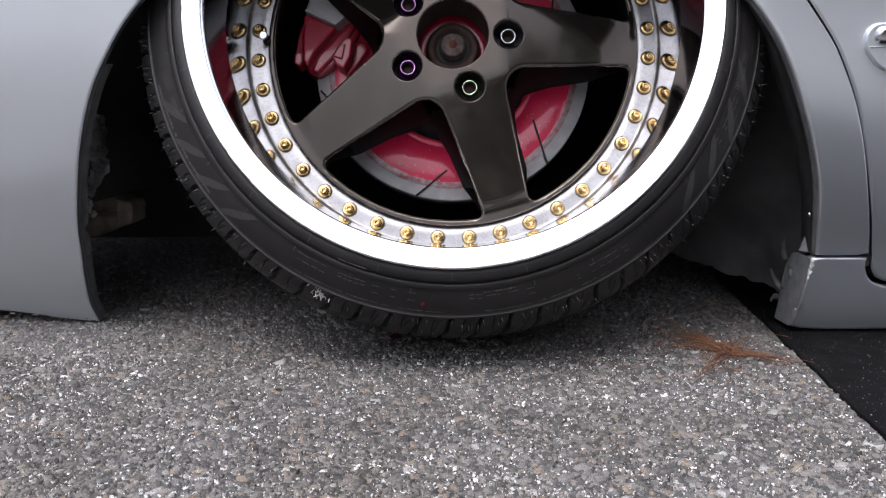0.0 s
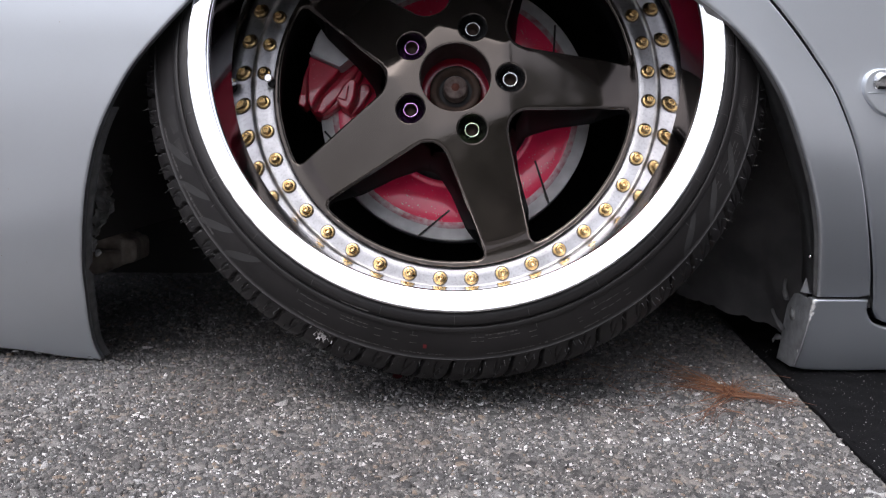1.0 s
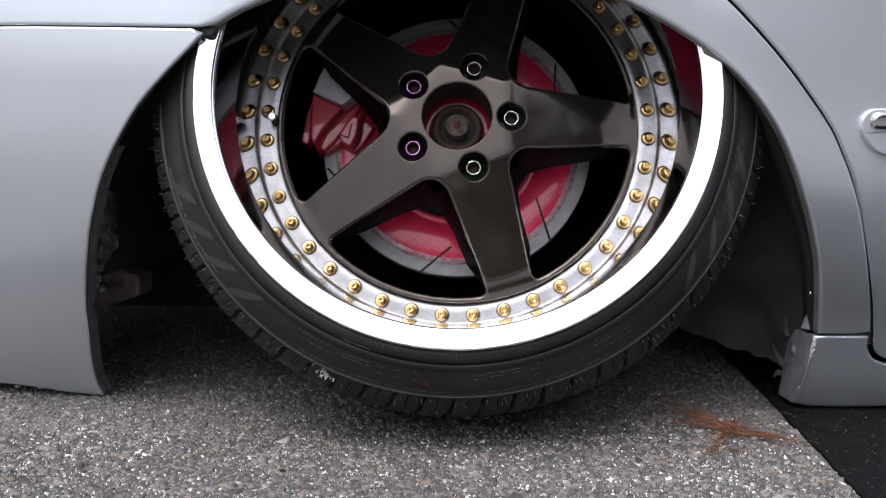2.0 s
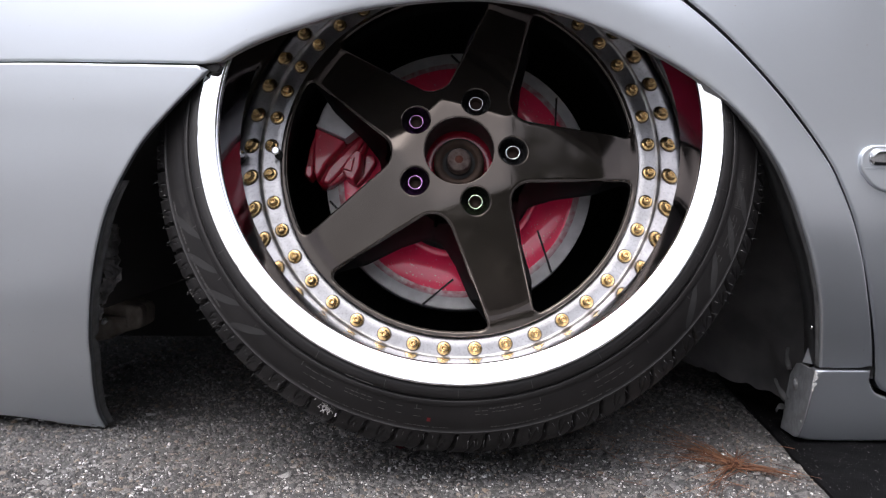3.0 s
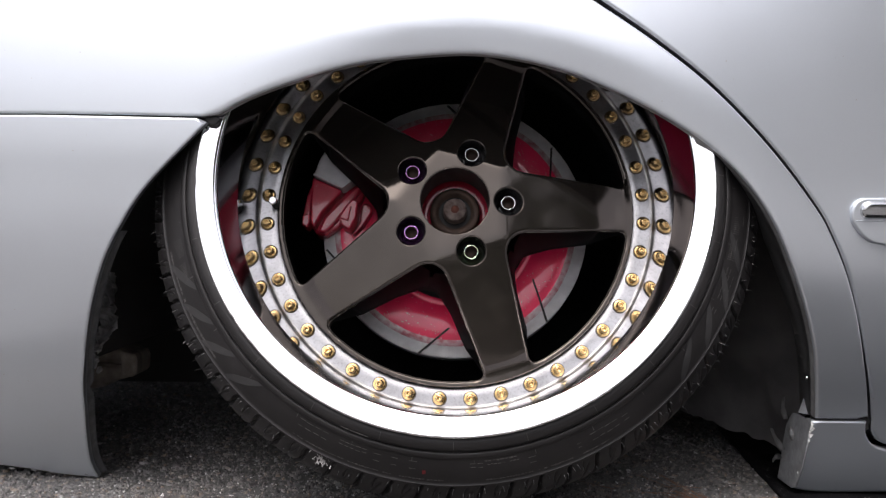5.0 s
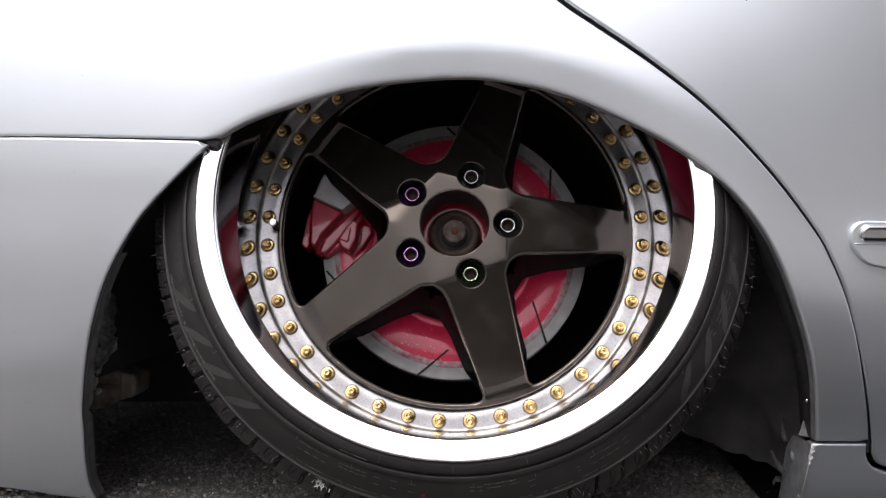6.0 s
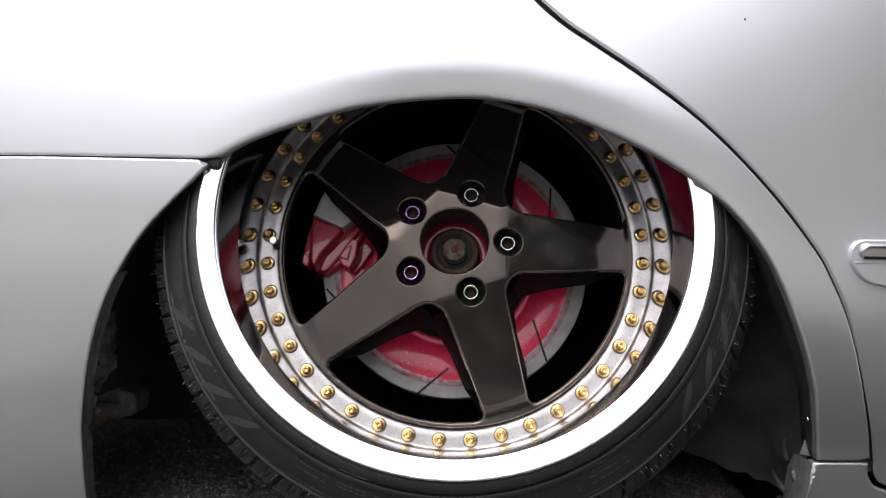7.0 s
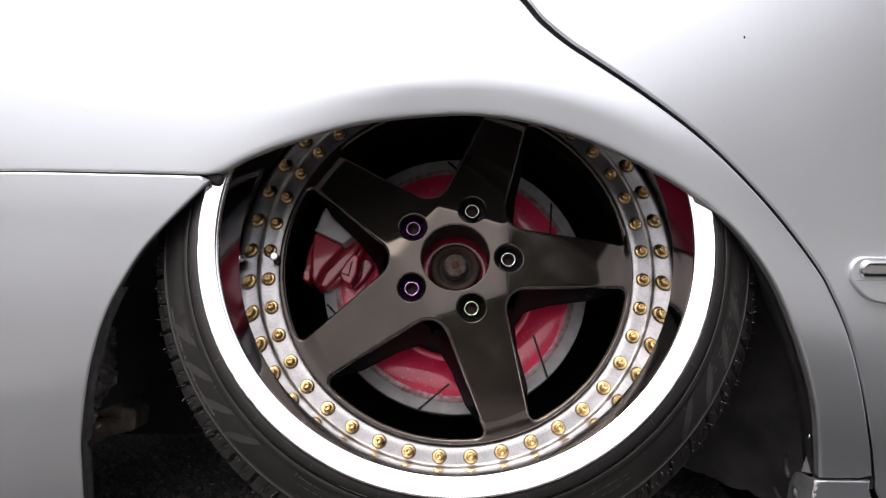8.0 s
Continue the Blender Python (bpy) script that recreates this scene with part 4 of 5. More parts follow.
def build_wheel(car):
    lugs = [(0.058 * math.cos(radians(SPOKE_ANGLE + 72 * k)), 0.058 * math.sin(radians(SPOKE_ANGLE + 72 * k))) for k in range(5)]
    loops = [circle(0.1978, 360)] + spoke_windows() + [circle(0.0372, 96)] + [circle(0.0155, 48, x, y) for x, y in lugs]
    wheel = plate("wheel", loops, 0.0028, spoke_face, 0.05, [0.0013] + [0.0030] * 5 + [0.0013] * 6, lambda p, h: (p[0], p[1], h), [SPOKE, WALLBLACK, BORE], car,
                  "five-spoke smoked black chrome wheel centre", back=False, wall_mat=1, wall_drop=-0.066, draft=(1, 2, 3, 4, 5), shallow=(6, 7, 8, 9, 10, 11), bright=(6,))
    wheel.matrix_local = WHEEL
    # polished outer shell: bolt ring face, deep mirror barrel and flat outer lip
    face = [(0.1952, RING_FACE - 0.004), (0.1964, RING_FACE - 0.001), (0.1975, RING_FACE), (0.208, RING_FACE), (0.2158, RING_FACE)]
    lathe("bolt_ring", face + [(0.2174, RING_FACE + 0.0001)], RINGMETAL, wheel, "stained bare aluminium bolt ring")
    arc = [(0.2174 + 0.0036 * math.sin(radians(a)), RING_FACE + 0.0037 - 0.0036 * math.cos(radians(a))) for a in range(0, 91, 9)]
    lathe("lip_root", arc, GRIME, wheel, "grimy rounded corner where ring and lip meet", k=160)
    root = RING_FACE + 0.0037
    inner = [(0.2210 + 0.0043 * i / 10, root + (0.0495 - root) * i / 10) for i in range(11)]
    flare = [(0.2253 + 0.0074 * i / 7, 0.0495 + 0.0490 * i / 7) for i in range(8)]
    edge = [(0.2352 - 0.0026 * math.cos(radians(a)), 0.0985 + 0.0038 * math.sin(radians(a))) for a in range(0, 81, 10)] + [(0.2356, 0.1024), (0.2358, 0.1027), (0.2361, 0.1030)] \
        + [(r, 0.1056 - 0.17 * (0.2512 - r)) for r in (0.2376, 0.2400, 0.2430, 0.2460, 0.2490, 0.2506, 0.2512)] + [
            (0.2517, 0.1057), (0.2525, 0.1056), (0.2531, 0.1051), (0.2534, 0.1043), (0.2536, 0.1028), (0.2535, 0.097), (0.2528, 0.092), (0.246, 0.087), (0.240, 0.07), (0.236, 0.0),
            (0.236, -0.15), (0.225, -0.15), (0.222, -0.03)]
    lathe("lip_barrel", inner, BARREL, wheel, "mirror-polished inner barrel of the lip", k=320)
    lathe("lip_flare", flare, FLARE, wheel, "mirror-polished flare of the lip", k=320)
    lip = lathe("outer_lip", edge, POLISH, wheel, "polished flat aluminium lip with a nicked edge", k=320)
    # kerb nicks along the lip's rim
    for v in lip.data.vertices:
        r = math.hypot(v.co.x, v.co.y)
        if r > 0.2508 and v.co.z > 0.1025:
            a = math.atan2(v.co.y, v.co.x)
            bite = max(0.0, noise.noise((a * 26, 0.0, 1.3)) - 0.32) * 0.0014 + max(0.0, noise.noise((a * 70, 4.0, 1.3)) - 0.40) * 0.0012
            v.co.x, v.co.y, v.co.z = v.co.x * (1 - bite / r), v.co.y * (1 - bite / r), v.co.z - bite * 0.8
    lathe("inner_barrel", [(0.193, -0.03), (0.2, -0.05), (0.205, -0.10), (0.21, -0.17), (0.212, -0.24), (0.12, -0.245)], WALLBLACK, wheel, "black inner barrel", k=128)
    # assembly bolts
    first = radians(130.86)
    profile = [(0.0, -0.0018), (0.0011, -0.0018), (0.0014, -0.0015), (0.0017, -0.0003), (0.0020, 0.0), (0.0027, -0.0001), (0.0034, -0.0005), (0.0039, -0.0012), (0.0041, -0.0020), (0.0042, -0.0030), (0.0043, -0.0060),
               (0.0045, -0.0063), (0.0050, -0.0064), (0.0060, -0.0065), (0.0064, -0.0067), (0.0066, -0.0072), (0.0067, -0.0079), (0.0067, -0.0092)]
    bolt = lathe("assembly_bolt", profile, GOLD, wheel, "gold-plated bolt", k=18)
    # dark disc painted as the shade under each bolt's flange
    seat = lathe("bolt_seat", [(0.0, 0.0), (0.0076, 0.0), (0.0080, -0.0003), (0.0081, -0.0008)], BOLTSHADE, wheel, "dark disc of painted shade round a bolt", k=18)
    for i in range(40):
        b = bolt if i == 0 else new("assembly_bolt", bolt.data)
        b.parent = wheel
        a = first + radians(9) * i
        b.matrix_local = Matrix.Translation((0.21 * math.cos(a), 0.21 * math.sin(a), RING_FACE + 0.0096)) @ Matrix.Rotation(i * 2.4, 4, "Z") @ Matrix.Scale(1.06, 4)
        under = seat if i == 0 else new("bolt_seat", seat.data)
        under.parent = wheel
        under.matrix_local = Matrix.Translation((0.21 * math.cos(a), 0.21 * math.sin(a), RING_FACE + 0.0006))
    # lug nuts
    nut_profile = [(0.0052, -0.016), (0.0066, -0.014), (0.0067, -0.0006), (0.0070, 0.0), (0.0077, -0.0001), (0.0081, -0.0010), (0.0085, -0.0070), (0.0088, -0.0085), (0.0095, -0.0095), (0.0118, -0.0125), (0.0121, -0.0132), (0.0122, -0.018)]
    finish = {0: CHROME, 1: CHROME, 2: PURPLE, 3: PURPLE, 4: GREENISH}
    names = {0: "chrome open-ended lug nut", 1: "chrome open-ended lug nut", 2: "purple anodised open-ended lug nut", 3: "purple anodised open-ended lug nut",
             4: "green-gold anodised open-ended lug nut"}
    for k, (x, y) in enumerate(lugs):
        nut = lathe("lug_nut", nut_profile, [finish[k], STUD], wheel, names[k], k=36, index=[1, 1] + [0] * (len(nut_profile) - 3))
        nut.matrix_local = Matrix.Translation((x, y, 0.001))
        cup = lathe("lug_seat", [(0.0154, 0.004), (0.0154, -0.0165), (0.0150, -0.0172), (0.0118, -0.0175)], GLOSSBLACK, wheel, k=40)
        cup.matrix_local = Matrix.Translation((x, y, 0.0))
        bm = bmesh.new()
        bmesh.ops.create_uvsphere(bm, u_segments=20, v_segments=8, radius=0.0056, matrix=Matrix.Translation((x, y, -0.0105)) @ Matrix.Diagonal((1.12, 1.12, 0.35, 1)))
        part("stud", bm, STUD, wheel, "rusty stud end")
    # valve stem
    bm = bmesh.new()
    rod(bm, (-0.2000, 0.0030, -0.040), (-0.2000, 0.0030, -0.019), 0.0050, 0.0044, 16)
    part("valve_stem", bm, SEAL, wheel, "black rubber valve stem")
    cap = lathe("valve_cap", [(0.0, 0.0), (0.0030, 0.0), (0.0039, -0.00002), (0.0041, -0.0001), (0.0044, -0.0004), (0.0046, -0.0011), (0.0046, -0.0020), (0.0046, -0.0100), (0.0040, -0.0105)], CHROME, wheel, "bright chrome valve cap", k=24)
    cap.matrix_local = Matrix.Translation((-0.2015, 0.0037, -0.0075)) @ Matrix.Rotation(radians(9), 4, "X")
    build_tyre(wheel)
    build_brake(car)
    return wheel


def build_tyre(wheel):
    """Stretched low-profile tyre: rim protector, sidewall, grooved shoulder blocks and tread, flattened where it stands."""
    side = [(0.240, 0.070), (0.2500, 0.0955), (0.2524, 0.0985), (0.2540, 0.0995), (0.2568, 0.0997), (0.2600, 0.0989), (0.2624, 0.0977), (0.2636, 0.0965), (0.2643, 0.0950), (0.2647, 0.0925), (0.2651, 0.0908), (0.2657, 0.0907),
            (0.2660, 0.0920), (0.2665, 0.0926), (0.2680, 0.0924), (0.2700, 0.0914), (0.2712, 0.0904), (0.2717, 0.0892), (0.2724, 0.0885), (0.2760, 0.0864), (0.2800, 0.0840), (0.2860, 0.0796), (0.2915, 0.0750), (0.2948, 0.0713), (0.2953, 0.0719),
            (0.2961, 0.0715), (0.2967, 0.0698)]
    shoulder = smooth_curve([(0.2975, 0.0690), (0.3003, 0.0664), (0.3034, 0.0626), (0.3062, 0.0584), (0.3087, 0.0540), (0.3107, 0.0495), (0.3124, 0.0440), (0.3137, 0.0380), (0.3144, 0.0335)], 0.0016)
    tread = [(0.3070, 0.0320), (0.3070, 0.0240), (0.3148, 0.0225), (0.3155, 0.0), (0.3155, -0.0120), (0.3080, -0.0135), (0.3080, -0.0215), (0.3157, -0.0230), (0.3157, -0.05), (0.3080, -0.0515),
             (0.3080, -0.0595), (0.3155, -0.061), (0.3140, -0.105), (0.3105, -0.125), (0.302, -0.140), (0.283, -0.152), (0.250, -0.160)]
    prof = side + [tuple(q) for q in shoulder] + tread
    n = len(prof)
    first, last = len(side), len(side) + len(shoulder)
    pitch, per = 66, 44
    k = pitch * per
    length = 2 * math.pi * 0.306 / pitch
    a = np.arange(k)[:, None] * 2 * math.pi / k
    r, w = np.array(prof).T[:, None, :]
    rho = np.clip(r - 0.2970, 0, 0.0174)
    turned = rho / 0.0174
    # curved lateral grooves sweeping back towards the tread, a narrow sipe between each two
    sweep = 0.0016 * np.sin(turned * 6.28) + 0.26 * rho + 26.0 * rho ** 2
    ph = (a * 0.306 + sweep) / length % 1.0
    wide = np.abs(ph - 0.5) * length
    thin = np.minimum(ph, 1 - ph) * length

    def cut(dist, half, soft):
        t = np.clip((half + soft - dist) / soft, 0, 1)
        return t * t * (3 - 2 * t)
    ring = np.arange(n)[None, :]
    block = (ring >= first) & (ring < last)
    start = np.clip((rho - 0.0002) / 0.0012, 0, 1)
    drop = 0.0066 * cut(wide, 0.0013, 0.0010) * start + 0.0026 * cut(thin, 0.0002, 0.0009) * start * np.clip((0.0110 - rho) / 0.002, 0, 1)
    far = np.abs(((a * 0.306 / length + 0.27 + turned * 0.5) % 1.0) - 0.5) * length
    drop = drop + 0.0020 * cut(far, 0.0001, 0.0008) * np.clip((rho - 0.0040) / 0.001, 0, 1)
    lean = 0.8 - 0.5 * turned
    drop = drop * block + 0.006 * cut(wide, 0.0014, 0.0012) * ((ring >= last + 2) & (r > 0.311))
    rr = r - drop * (1 - lean * 0.45)
    pts = np.stack([rr * np.cos(a), rr * np.sin(a), np.broadcast_to(w, rr.shape) - lean * drop], 2).reshape(-1, 3)
    mw = np.array(WHEEL)
    world_z = pts @ mw[2, :3] + mw[2, 3]
    lift = np.where(world_z < 0.0012, 0.95 * (0.0012 - world_z), 0.0)
    pts = pts + lift[:, None] * mw[2, :3][None, :]
    verts = pts.tolist()
    faces = []
    for i in range(k):
        for j in range(n - 1):
            p, q = i * n + j, ((i + 1) % k) * n + j
            faces.append((p, q, q + 1, p + 1))
    mesh_object("tyre", verts, faces, RUBBER, wheel, "stretched low-profile black tyre, tread worn and dusty")

    def surface(r):
        rs, ws = zip(*prof[2:first + 4])
        return float(np.interp(r, rs, ws))

    def band(name, items, lift, mat, label):
        """Thin raised marks on the sidewall: each (angle, radius in, radius out, width, slant)."""
        vs, fs = [], []
        for ang, r0, r1, wid, slant in items:
            s0 = len(vs)
            rs = np.linspace(r0, r1, 4)
            for t, r in enumerate(rs):
                shift = slant * t / 3
                for e in (-0.5, 0.5):
                    a = radians(ang) + (e * wid + shift) / r
                    vs.append((r * math.cos(a), r * math.sin(a), surface(r) + lift))
            for t in range(3):
                fs.append((s0 + 2 * t, s0 + 2 * t + 2, s0 + 2 * t + 3, s0 + 2 * t + 1))
        return mesh_object(name, vs, fs, mat, wheel, label, smooth=False)

    def strokes(ang, r0, r1, wid, thick=0.0007):
        """Two thin plain bars standing for one letter too worn to read."""
        return [(ang, r0, r0 + thick, wid, 0.0), (ang, r1 - thick, r1, wid * 0.9, 0.0)]

    rng = random.Random(8)
    # glossy wedge ornaments
    vs, fs = [], []
    for t in range(9):
        u = t / 8
        r = 0.2935 - 0.020 * u
        half = 0.0085 * math.sin(math.pi * min(u * 0.75 + 0.08, 1)) ** 0.8 * (1 - 0.35 * u)
        mid = 0.030 * u / r
        for e in (-1, 1):
            a = mid + e * half / r
            vs.append((r * math.cos(a), r * math.sin(a), surface(r) + 0.0006))
    for t in range(8):
        fs.append((2 * t, 2 * t + 2, 2 * t + 3, 2 * t + 1))
    wedge = mesh_object("sidewall_wedge", vs, fs, SHINYRUBBER, wheel, "smooth raised wedge on the sidewall")
    for n, start in enumerate([198 + 8.0 * i for i in range(4)] + [318 + 8.0 * i for i in range(4)]):
        ob = wedge if n == 0 else new("sidewall_wedge", wedge.data)
        ob.parent = wheel
        ob.matrix_local = Matrix.Rotation(radians(start), 4, "Z")
    # lines of raised lettering too worn to read
    marks = []
    for start, stop, r0, r1, least, most in ((-127.2, -124.2, 0.2805, 0.2880, 2.4, 2.6), (-121.2, -113.6, 0.2745, 0.2815, 1.2, 1.5), (-112.4, -107.0, 0.2750, 0.2795, 0.8, 1.1), (-105.4, -97.5, 0.2755, 0.2830, 1.2, 1.6),
                                             (-86.8, -85.4, 0.2755, 0.2800, 1.0, 1.2), (-84.0, -78.0, 0.2735, 0.2750, 0.5, 0.9), (-83.5, -77.6, 0.2768, 0.2780, 0.4, 0.7), (-75.6, -74.0, 0.2775, 0.2835, 1.3, 1.5),
                                             (-66.0, -65.0, 0.2805, 0.2850, 0.8, 0.9), (-63.0, -57.0, 0.2775, 0.2845, 1.1, 1.4), (-55.9, -54.4, 0.2785, 0.2845, 1.2, 1.3), (-122, -92, 0.2902, 0.2917, 0.3, 0.6),
                                             (-84, -60, 0.2905, 0.2919, 0.3, 0.6), (-165, -142, 0.2890, 0.2915, 0.4, 0.8), (-30, -10, 0.2780, 0.2830, 0.9, 1.4), (-26, -8, 0.2870, 0.2880, 0.5, 0.9)):
        a = start
        while a < stop:
            wide = rng.uniform(least, most)
            if rng.random() < 0.86:
                bar = (a + wide / 2, r0 + rng.uniform(0, 0.0006), r1 - rng.uniform(0, 0.0006), radians(wide) * r0)
                marks += strokes(*bar) if r1 - r0 > 0.0035 else [(*bar, 0.0)]
            a += wide * 1.25
    for start, r0, r1 in ((-166.5, 0.2755, 0.2850), (-161.5, 0.2765, 0.2835), (-17.0, 0.2755, 0.2850), (-11.5, 0.2765, 0.2835)):
        marks += [(start + 0.42 * i, r0, r1 - 0.0004 * i, 0.0005, 0.0012) for i in range(9)]
    band("sidewall_lettering", marks, 0.00055, MARK, "worn raised lettering on the sidewall")["kind"] = "stuff"
    # mould lines across the bead
    band("mould_lines", [(a, 0.2722, 0.2762, 0.0006, 0.0) for a in range(-170, 0, 12)] + [(a + 5, 0.2565, 0.2638, 0.0005, 0.0) for a in range(-170, 0, 15)], 0.0005, MARK, "fine mould lines")["kind"] = "stuff"
    band("red_dot", [(-95.5, 0.2830, 0.2864, 0.0034, 0.0)], 0.0009, REDSPOT, "red paint dot on the tyre")
    # scraped spots on the bead ridge and the shoulder
    for ang, r0, r1, wide in ((-112.3, 0.2637, 0.2644, 0.008), (-110.4, 0.2637, 0.2643, 0.006), (-108.6, 0.2637, 0.2645, 0.012)):
        band("scrape", [(ang, r0, r1, wide, 0.0)], 0.0006, SCRATCH, "pale scrape on the rubber")
    slivers = []
    for _ in range(26):
        r0 = rng.uniform(0.2960, 0.3035)
        slivers.append((-114.6 + rng.gauss(0, 0.8), r0, r0 + rng.uniform(0.0010, 0.0050), rng.uniform(0.0004, 0.0013), rng.uniform(-0.005, 0.005)))
    band("torn_patch", slivers, 0.0009, SCRATCH, "small torn patch of pale slivers on the tyre shoulder")["kind"] = "stuff"
    # the one moulded word that can be made out
    curve = bpy.data.curves.new("lettering", "FONT")
    curve.body, curve.size, curve.extrude, curve.align_x = "DOT", 0.0085, 0.0003, "CENTER"
    text = new("lettering", curve)
    me = bpy.data.meshes.new_from_object(text.evaluated_get(bpy.context.evaluated_depsgraph_get()))
    bpy.data.objects.remove(text)
    word = new("lettering", me)
    me.materials.append(MARK)
    word.parent = wheel
    spin = radians(-93.2)
    word.matrix_local = Matrix.Rotation(spin, 4, "Z") @ Matrix.Translation((0.2738, 0, surface(0.2768) + 0.0003)) @ Matrix.Rotation(radians(33), 4, "Y") @ Matrix.Rotation(radians(-90), 4, "Z")
    tagged(word, "moulded tyre lettering")
    # moulding whiskers on the shoulder
    vs, fs = [], []
    for i in range(pitch * 6):
        a = radians(360 * (i + rng.uniform(-0.2, 0.2)) / (pitch * 6))
        r, w = rng.choice(((0.2990, 0.0676), (0.3034, 0.0626), (0.3087, 0.0540), (0.3130, 0.042), (0.3145, 0.030)))
        ln = rng.uniform(0.002, 0.0070)
        dr, dw, da = ln * rng.uniform(0.6, 1), ln * rng.uniform(0.1, 0.7), rng.uniform(-0.3, 0.3) * ln / r
        s0 = len(vs)
        for t, wd in ((0, 0.00065), (1, 0.00032)):
            for j in range(3):
                b = a + da * t + wd * math.cos(j * 2.09) / r
                rr, ww = r + dr * t + wd * math.sin(j * 2.09), w + dw * t
                vs.append((rr * math.cos(b), rr * math.sin(b), ww))
        for j in range(3):
            fs.append((s0 + j, s0 + (j + 1) % 3, s0 + 3 + (j + 1) % 3, s0 + 3 + j))
    ob = mesh_object("shoulder_hair", vs, fs, SHINYRUBBER, wheel, "moulding hair on the tyre shoulder")
    tagged(ob, kind="stuff")


def build_brake(car):
    def at(ob):
        ob.matrix_local = WHEEL
        return ob
    disc = at(lathe("brake_disc", [(0.0, -0.078), (0.064, -0.078), (0.070, -0.080), (0.076, -0.096), (0.084, -0.0990), (0.0900, -0.0990), (0.0915, -0.0978), (0.0945, -0.0978), (0.0955, -0.0988),
                                   (0.0985, -0.0988), (0.0995, -0.0980), (0.1375, -0.0985), (0.1385, -0.0990), (0.1440, -0.0992), (0.1446, -0.1003), (0.1570, -0.1003), (0.1585, -0.1018), (0.1585, -0.126), (0.09, -0.128)],
                    [RED, DISCMETAL, GROOVE, WORNRED], car, "slotted brake disc painted red with a bare worn rim", k=200, index=[2] * 5 + [0] * 6 + [3] * 3 + [1] * 4))
    for a, b in (((0.0928, -0.0647), (0.1084, -0.1148)), ((-0.0061, -0.1235), (-0.0417, -0.1533)), ((0.115, 0.05), (0.118, 0.10)), ((-0.125, -0.06), (-0.153, -0.03)),
                 ((0.02, 0.125), (-0.01, 0.155))):
        a, b = Vector(a), Vector(b)
        d = (b - a).normalized() * 1.0
        p = Vector((-d.y, d.x)) * 0.0011
        prism("slot", [tuple(a + p), tuple(a - p), tuple(b - p), tuple(b + p)], -0.1012, -0.0979, 0, GROOVE, disc, "dark slot")
    # flange in the darkened red too, its shade put into the colour
    at(lathe("hub_flange", [(0.0285, -0.051), (0.0300, -0.050), (0.0420, -0.050), (0.0440, -0.052), (0.0440, -0.080)], SHADEDRED, car, "red painted hub flange", k=80))
    at(lathe("hub", [(0.0, -0.024), (0.0040, -0.0240), (0.0045, -0.0255), (0.0110, -0.0255), (0.0132, -0.028), (0.0135, -0.040), (0.0150, -0.0415), (0.0185, -0.0415), (0.0200, -0.037),
                     (0.0255, -0.0355), (0.0282, -0.038), (0.0286, -0.082)], [ORANGE_RUST, AXLE, SEAL, RUST], car, "rusty wheel hub with a worn axle end", k=64,
             index=[0, 0, 1, 1, 1, 2, 2, 3, 3, 3, 3]))
    # caliper: red cast body with shade in its colour, bare bridge above, stepped lugs and carrier
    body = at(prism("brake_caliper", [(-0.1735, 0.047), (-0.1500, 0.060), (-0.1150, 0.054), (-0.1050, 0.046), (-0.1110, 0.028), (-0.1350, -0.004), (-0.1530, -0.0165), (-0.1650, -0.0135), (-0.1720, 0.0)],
                    -0.118, -0.086, 0.004, SHADEDRED, car, "red painted brake caliper with a bare silver bridge"))
    prism("bridge", [(-0.1674, 0.0518), (-0.1603, 0.0732), (-0.1475, 0.0950), (-0.1114, 0.0760), (-0.1160, 0.0486), (-0.1323, 0.0359)], -0.112, -0.0640, 0.0030, CALGREY, body, "silver painted bridge")
    prism("bridge_lip", [(-0.1674, 0.0518), (-0.1664, 0.0542), (-0.1326, 0.0388), (-0.1166, 0.0512), (-0.1160, 0.0486), (-0.1323, 0.0355)], -0.080, -0.0622, 0.0008, CALGREY, body, "machined edge of the bridge")
    prism("outer_face", [(-0.1690, 0.0490), (-0.1670, 0.0508), (-0.1326, 0.0350), (-0.1557, 0.0072), (-0.1641, -0.0107), (-0.1689, -0.0039), (-0.1703, 0.0293)], -0.10, -0.0690, 0.0025, SHADEDRED, body, "red outer face")
    prism("side_flange", [(-0.1722, 0.0419), (-0.1700, 0.0440), (-0.1712, 0.0223), (-0.1708, 0.005), (-0.1715, -0.002), (-0.1785, -0.002), (-0.1795, 0.008), (-0.1763, 0.0293)], -0.11, -0.0790, 0.0015, SHADEDRED, body, "red cast flange")
    prism("lug", [(-0.1780, 0.0043), (-0.1703, 0.0057), (-0.1691, -0.0053), (-0.1720, -0.0114), (-0.1789, -0.0074)], -0.09, -0.0660, 0.0018, SHADEDRED, body, "red cast lug")
    prism("crossbar", [(-0.1300, 0.0330), (-0.1160, 0.0470), (-0.1084, 0.0452), (-0.1179, 0.0297), (-0.1381, 0.0018), (-0.1533, -0.0147), (-0.1620, -0.0121), (-0.1545, 0.0062)], -0.105, -0.0810, 0.0030, SHADEDRED, body, "red cast crossbar")
    prism("piston_housing", [(-0.1367, 0.0005), (-0.1307, 0.0143), (-0.1204, 0.0255), (-0.1136, 0.0228), (-0.1155, 0.0020), (-0.1229, -0.0131), (-0.1324, -0.0077)], -0.100, -0.0700, 0.0022, SHADEDRED, body, "red piston housing")
    prism("housing_face", [(-0.1354, 0.0012), (-0.1292, 0.0116), (-0.1214, 0.0158), (-0.1247, -0.0022)], -0.080, -0.0672, 0.0012, SHADEDRED, body, "raised red pad on the housing")
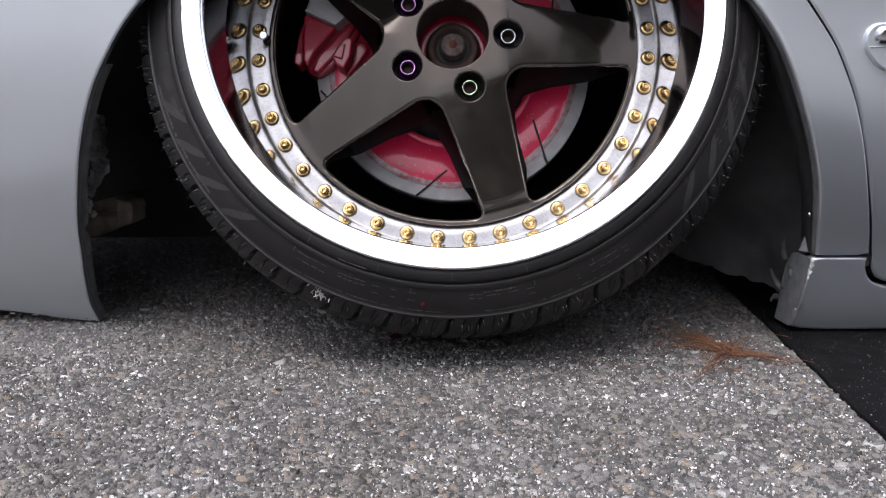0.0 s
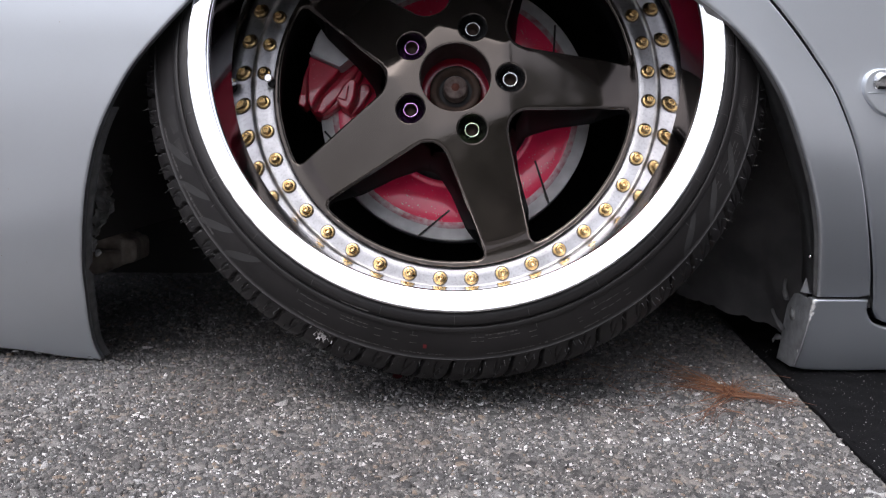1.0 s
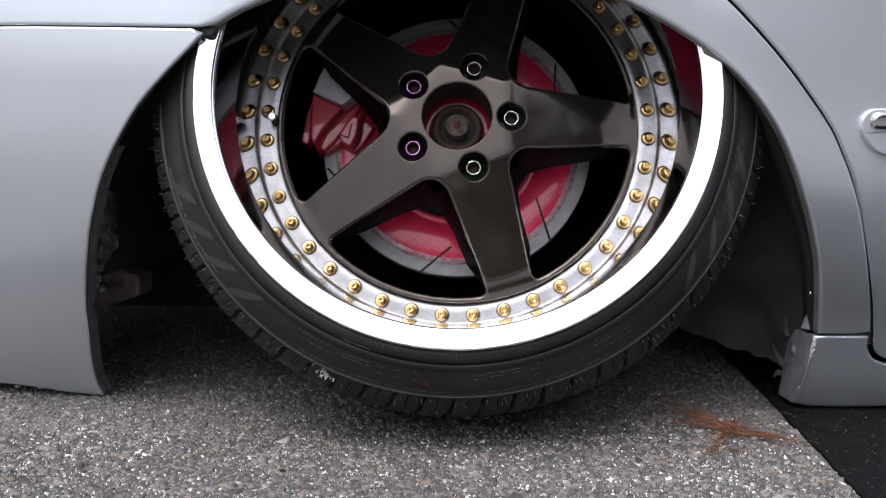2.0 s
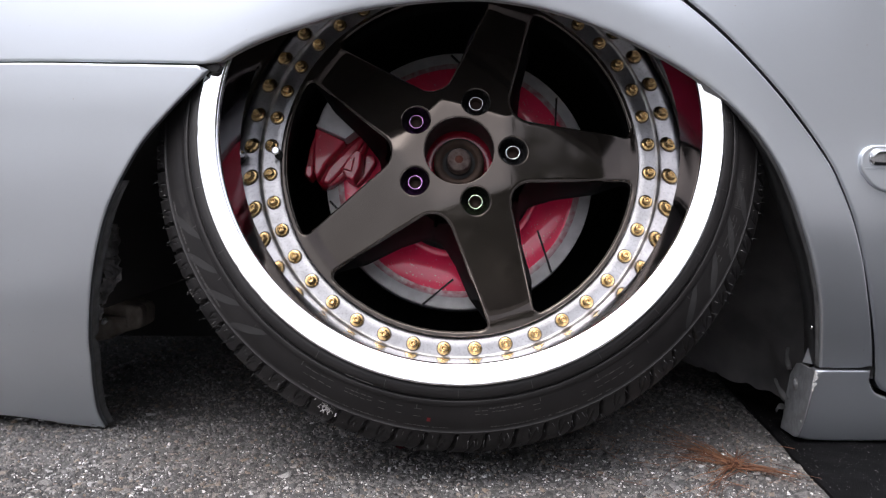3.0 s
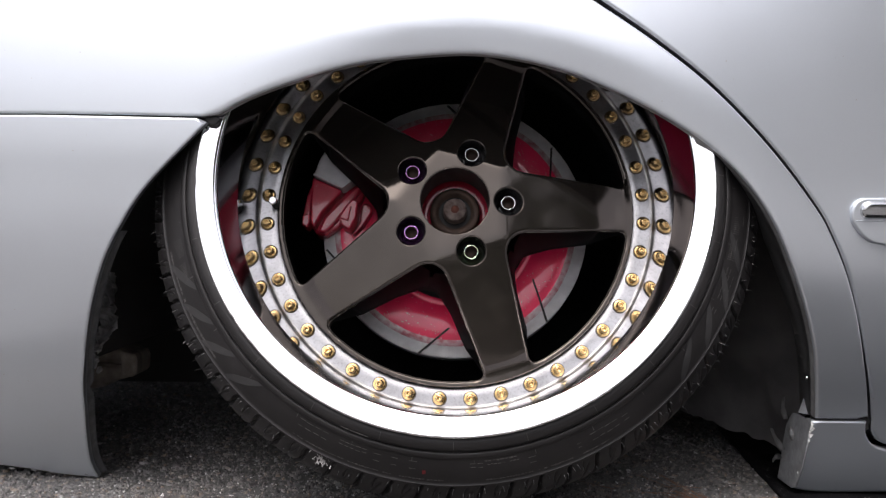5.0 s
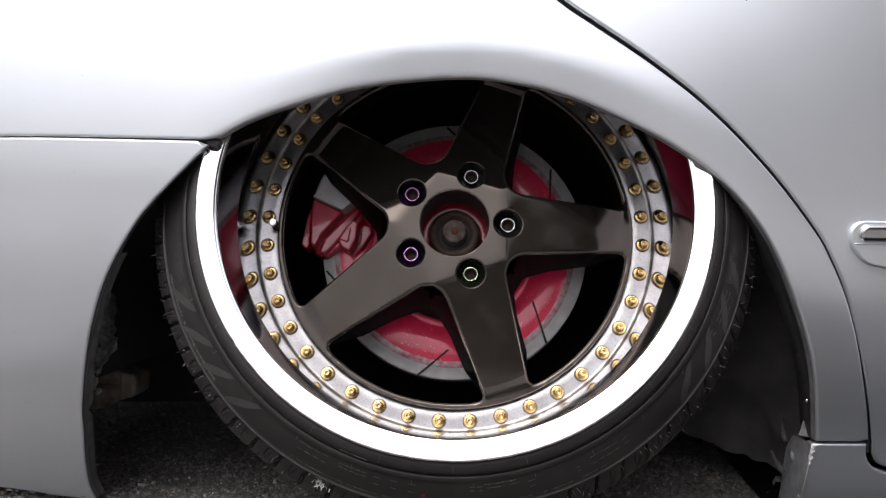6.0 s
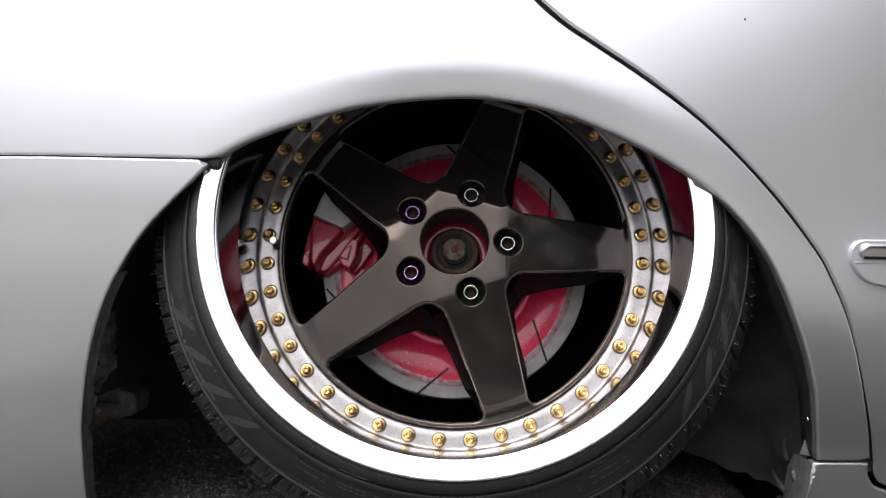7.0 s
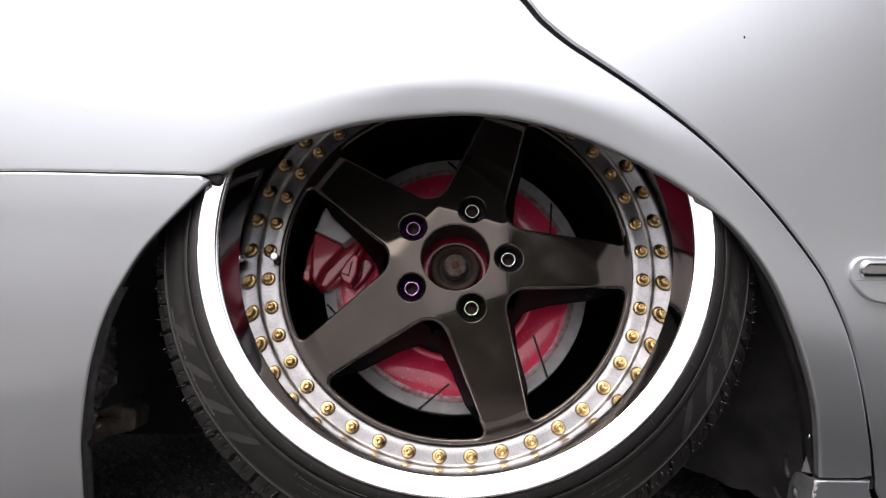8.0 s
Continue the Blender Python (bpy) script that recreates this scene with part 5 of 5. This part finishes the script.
    prism("pad_carrier", [(-0.1120, 0.0228), (-0.1071, 0.0256), (-0.0996, 0.0229), (-0.0980, 0.0145), (-0.1087, -0.0034), (-0.1189, -0.0131), (-0.1215, -0.0131), (-0.1140, 0.0020)], -0.104, -0.0880, 0.0025, SHADEDRED, body, "red pad carrier")


def settle_body(car):
    """The coachwork leans in towards its top, close over the wheel's lip."""
    mid = np.array((-0.0112, -0.937, 0.295))
    for ob in car.children_recursive:
        me = ob.data
        co = np.empty(len(me.vertices) * 3)
        me.vertices.foreach_get("co", co)
        co = co.reshape(-1, 3) - mid
        u = np.clip((co[:, 2] + mid[2] - 0.10) / 0.26, 0, 1)
        lean, slope = 1.021 + 0.022 * u * u * (3 - 2 * u), np.zeros((len(co), 3))
        slope[:, 2] = 0.022 * 6 * u * (1 - u) / 0.26
        # the sill below the door stands out a little further
        a, b = np.clip((co[:, 0] + mid[0] - 0.25) / 0.10, 0, 1), np.clip((0.13 - co[:, 2] - mid[2]) / 0.12, 0, 1)
        sa, sb = a * a * (3 - 2 * a), b * b * (3 - 2 * b)
        lean -= 0.021 * sa * sb
        slope[:, 0] -= 0.021 * 6 * a * (1 - a) / 0.10 * sb
        slope[:, 2] += 0.021 * sa * 6 * b * (1 - b) / 0.12
        # the bumper tucks in towards its foot
        a, b = np.clip((-0.30 - co[:, 0] - mid[0]) / 0.10, 0, 1), np.clip((0.20 - co[:, 2] - mid[2]) / 0.19, 0, 1)
        sa, sb = a * a * (3 - 2 * a), b * b * (3 - 2 * b)
        lean += 0.020 * sa * sb
        slope[:, 0] -= 0.020 * 6 * a * (1 - a) / 0.10 * sb
        slope[:, 2] -= 0.020 * sa * 6 * b * (1 - b) / 0.19
        me.vertices.foreach_set("co", (mid + co * lean[:, None]).ravel())
        me.update()
        if ob.name in FAIR:
            n = FAIR[ob.name]
            tip = lean[:, None, None] * np.eye(3)[None] + co[:, :, None] * slope[:, None, :]
            turned = np.einsum("nij,nj->ni", np.linalg.inv(tip).transpose(0, 2, 1), n)
            turned /= np.maximum(np.linalg.norm(turned, axis=1), 1e-9)[:, None]
            me.normals_split_custom_set_from_vertices(turned.tolist())


def build_car():
    car = new("car")
    tagged(car, "silver car on lowered suspension with a steeply cambered rear wheel", "car")
    build_body(car)
    build_shell(car)
    settle_body(car)
    build_wheel(car)


ground = build_ground()
build_mat()
build_needles()
build_scrap()
build_woods()
build_car()
build_stones(ground, "asphalt_stones", "grey and brown stones set in asphalt", STONES, 110000, 0.0018, 0.55, (0.0008, 0.0070), (0.0, 0.0020), 0.26, (0.6, 1.0), 4, 6, 2.0)
build_stones(ground, "stone_chips", "pale stone chips and painted white glints set in asphalt", CHIPS, 170000, 0.00110, 0.55, (0.0004, 0.0042), (0.0002, 0.0014), 0.40, (0.22, 0.75), 6, 4, 2.9, 0.10)
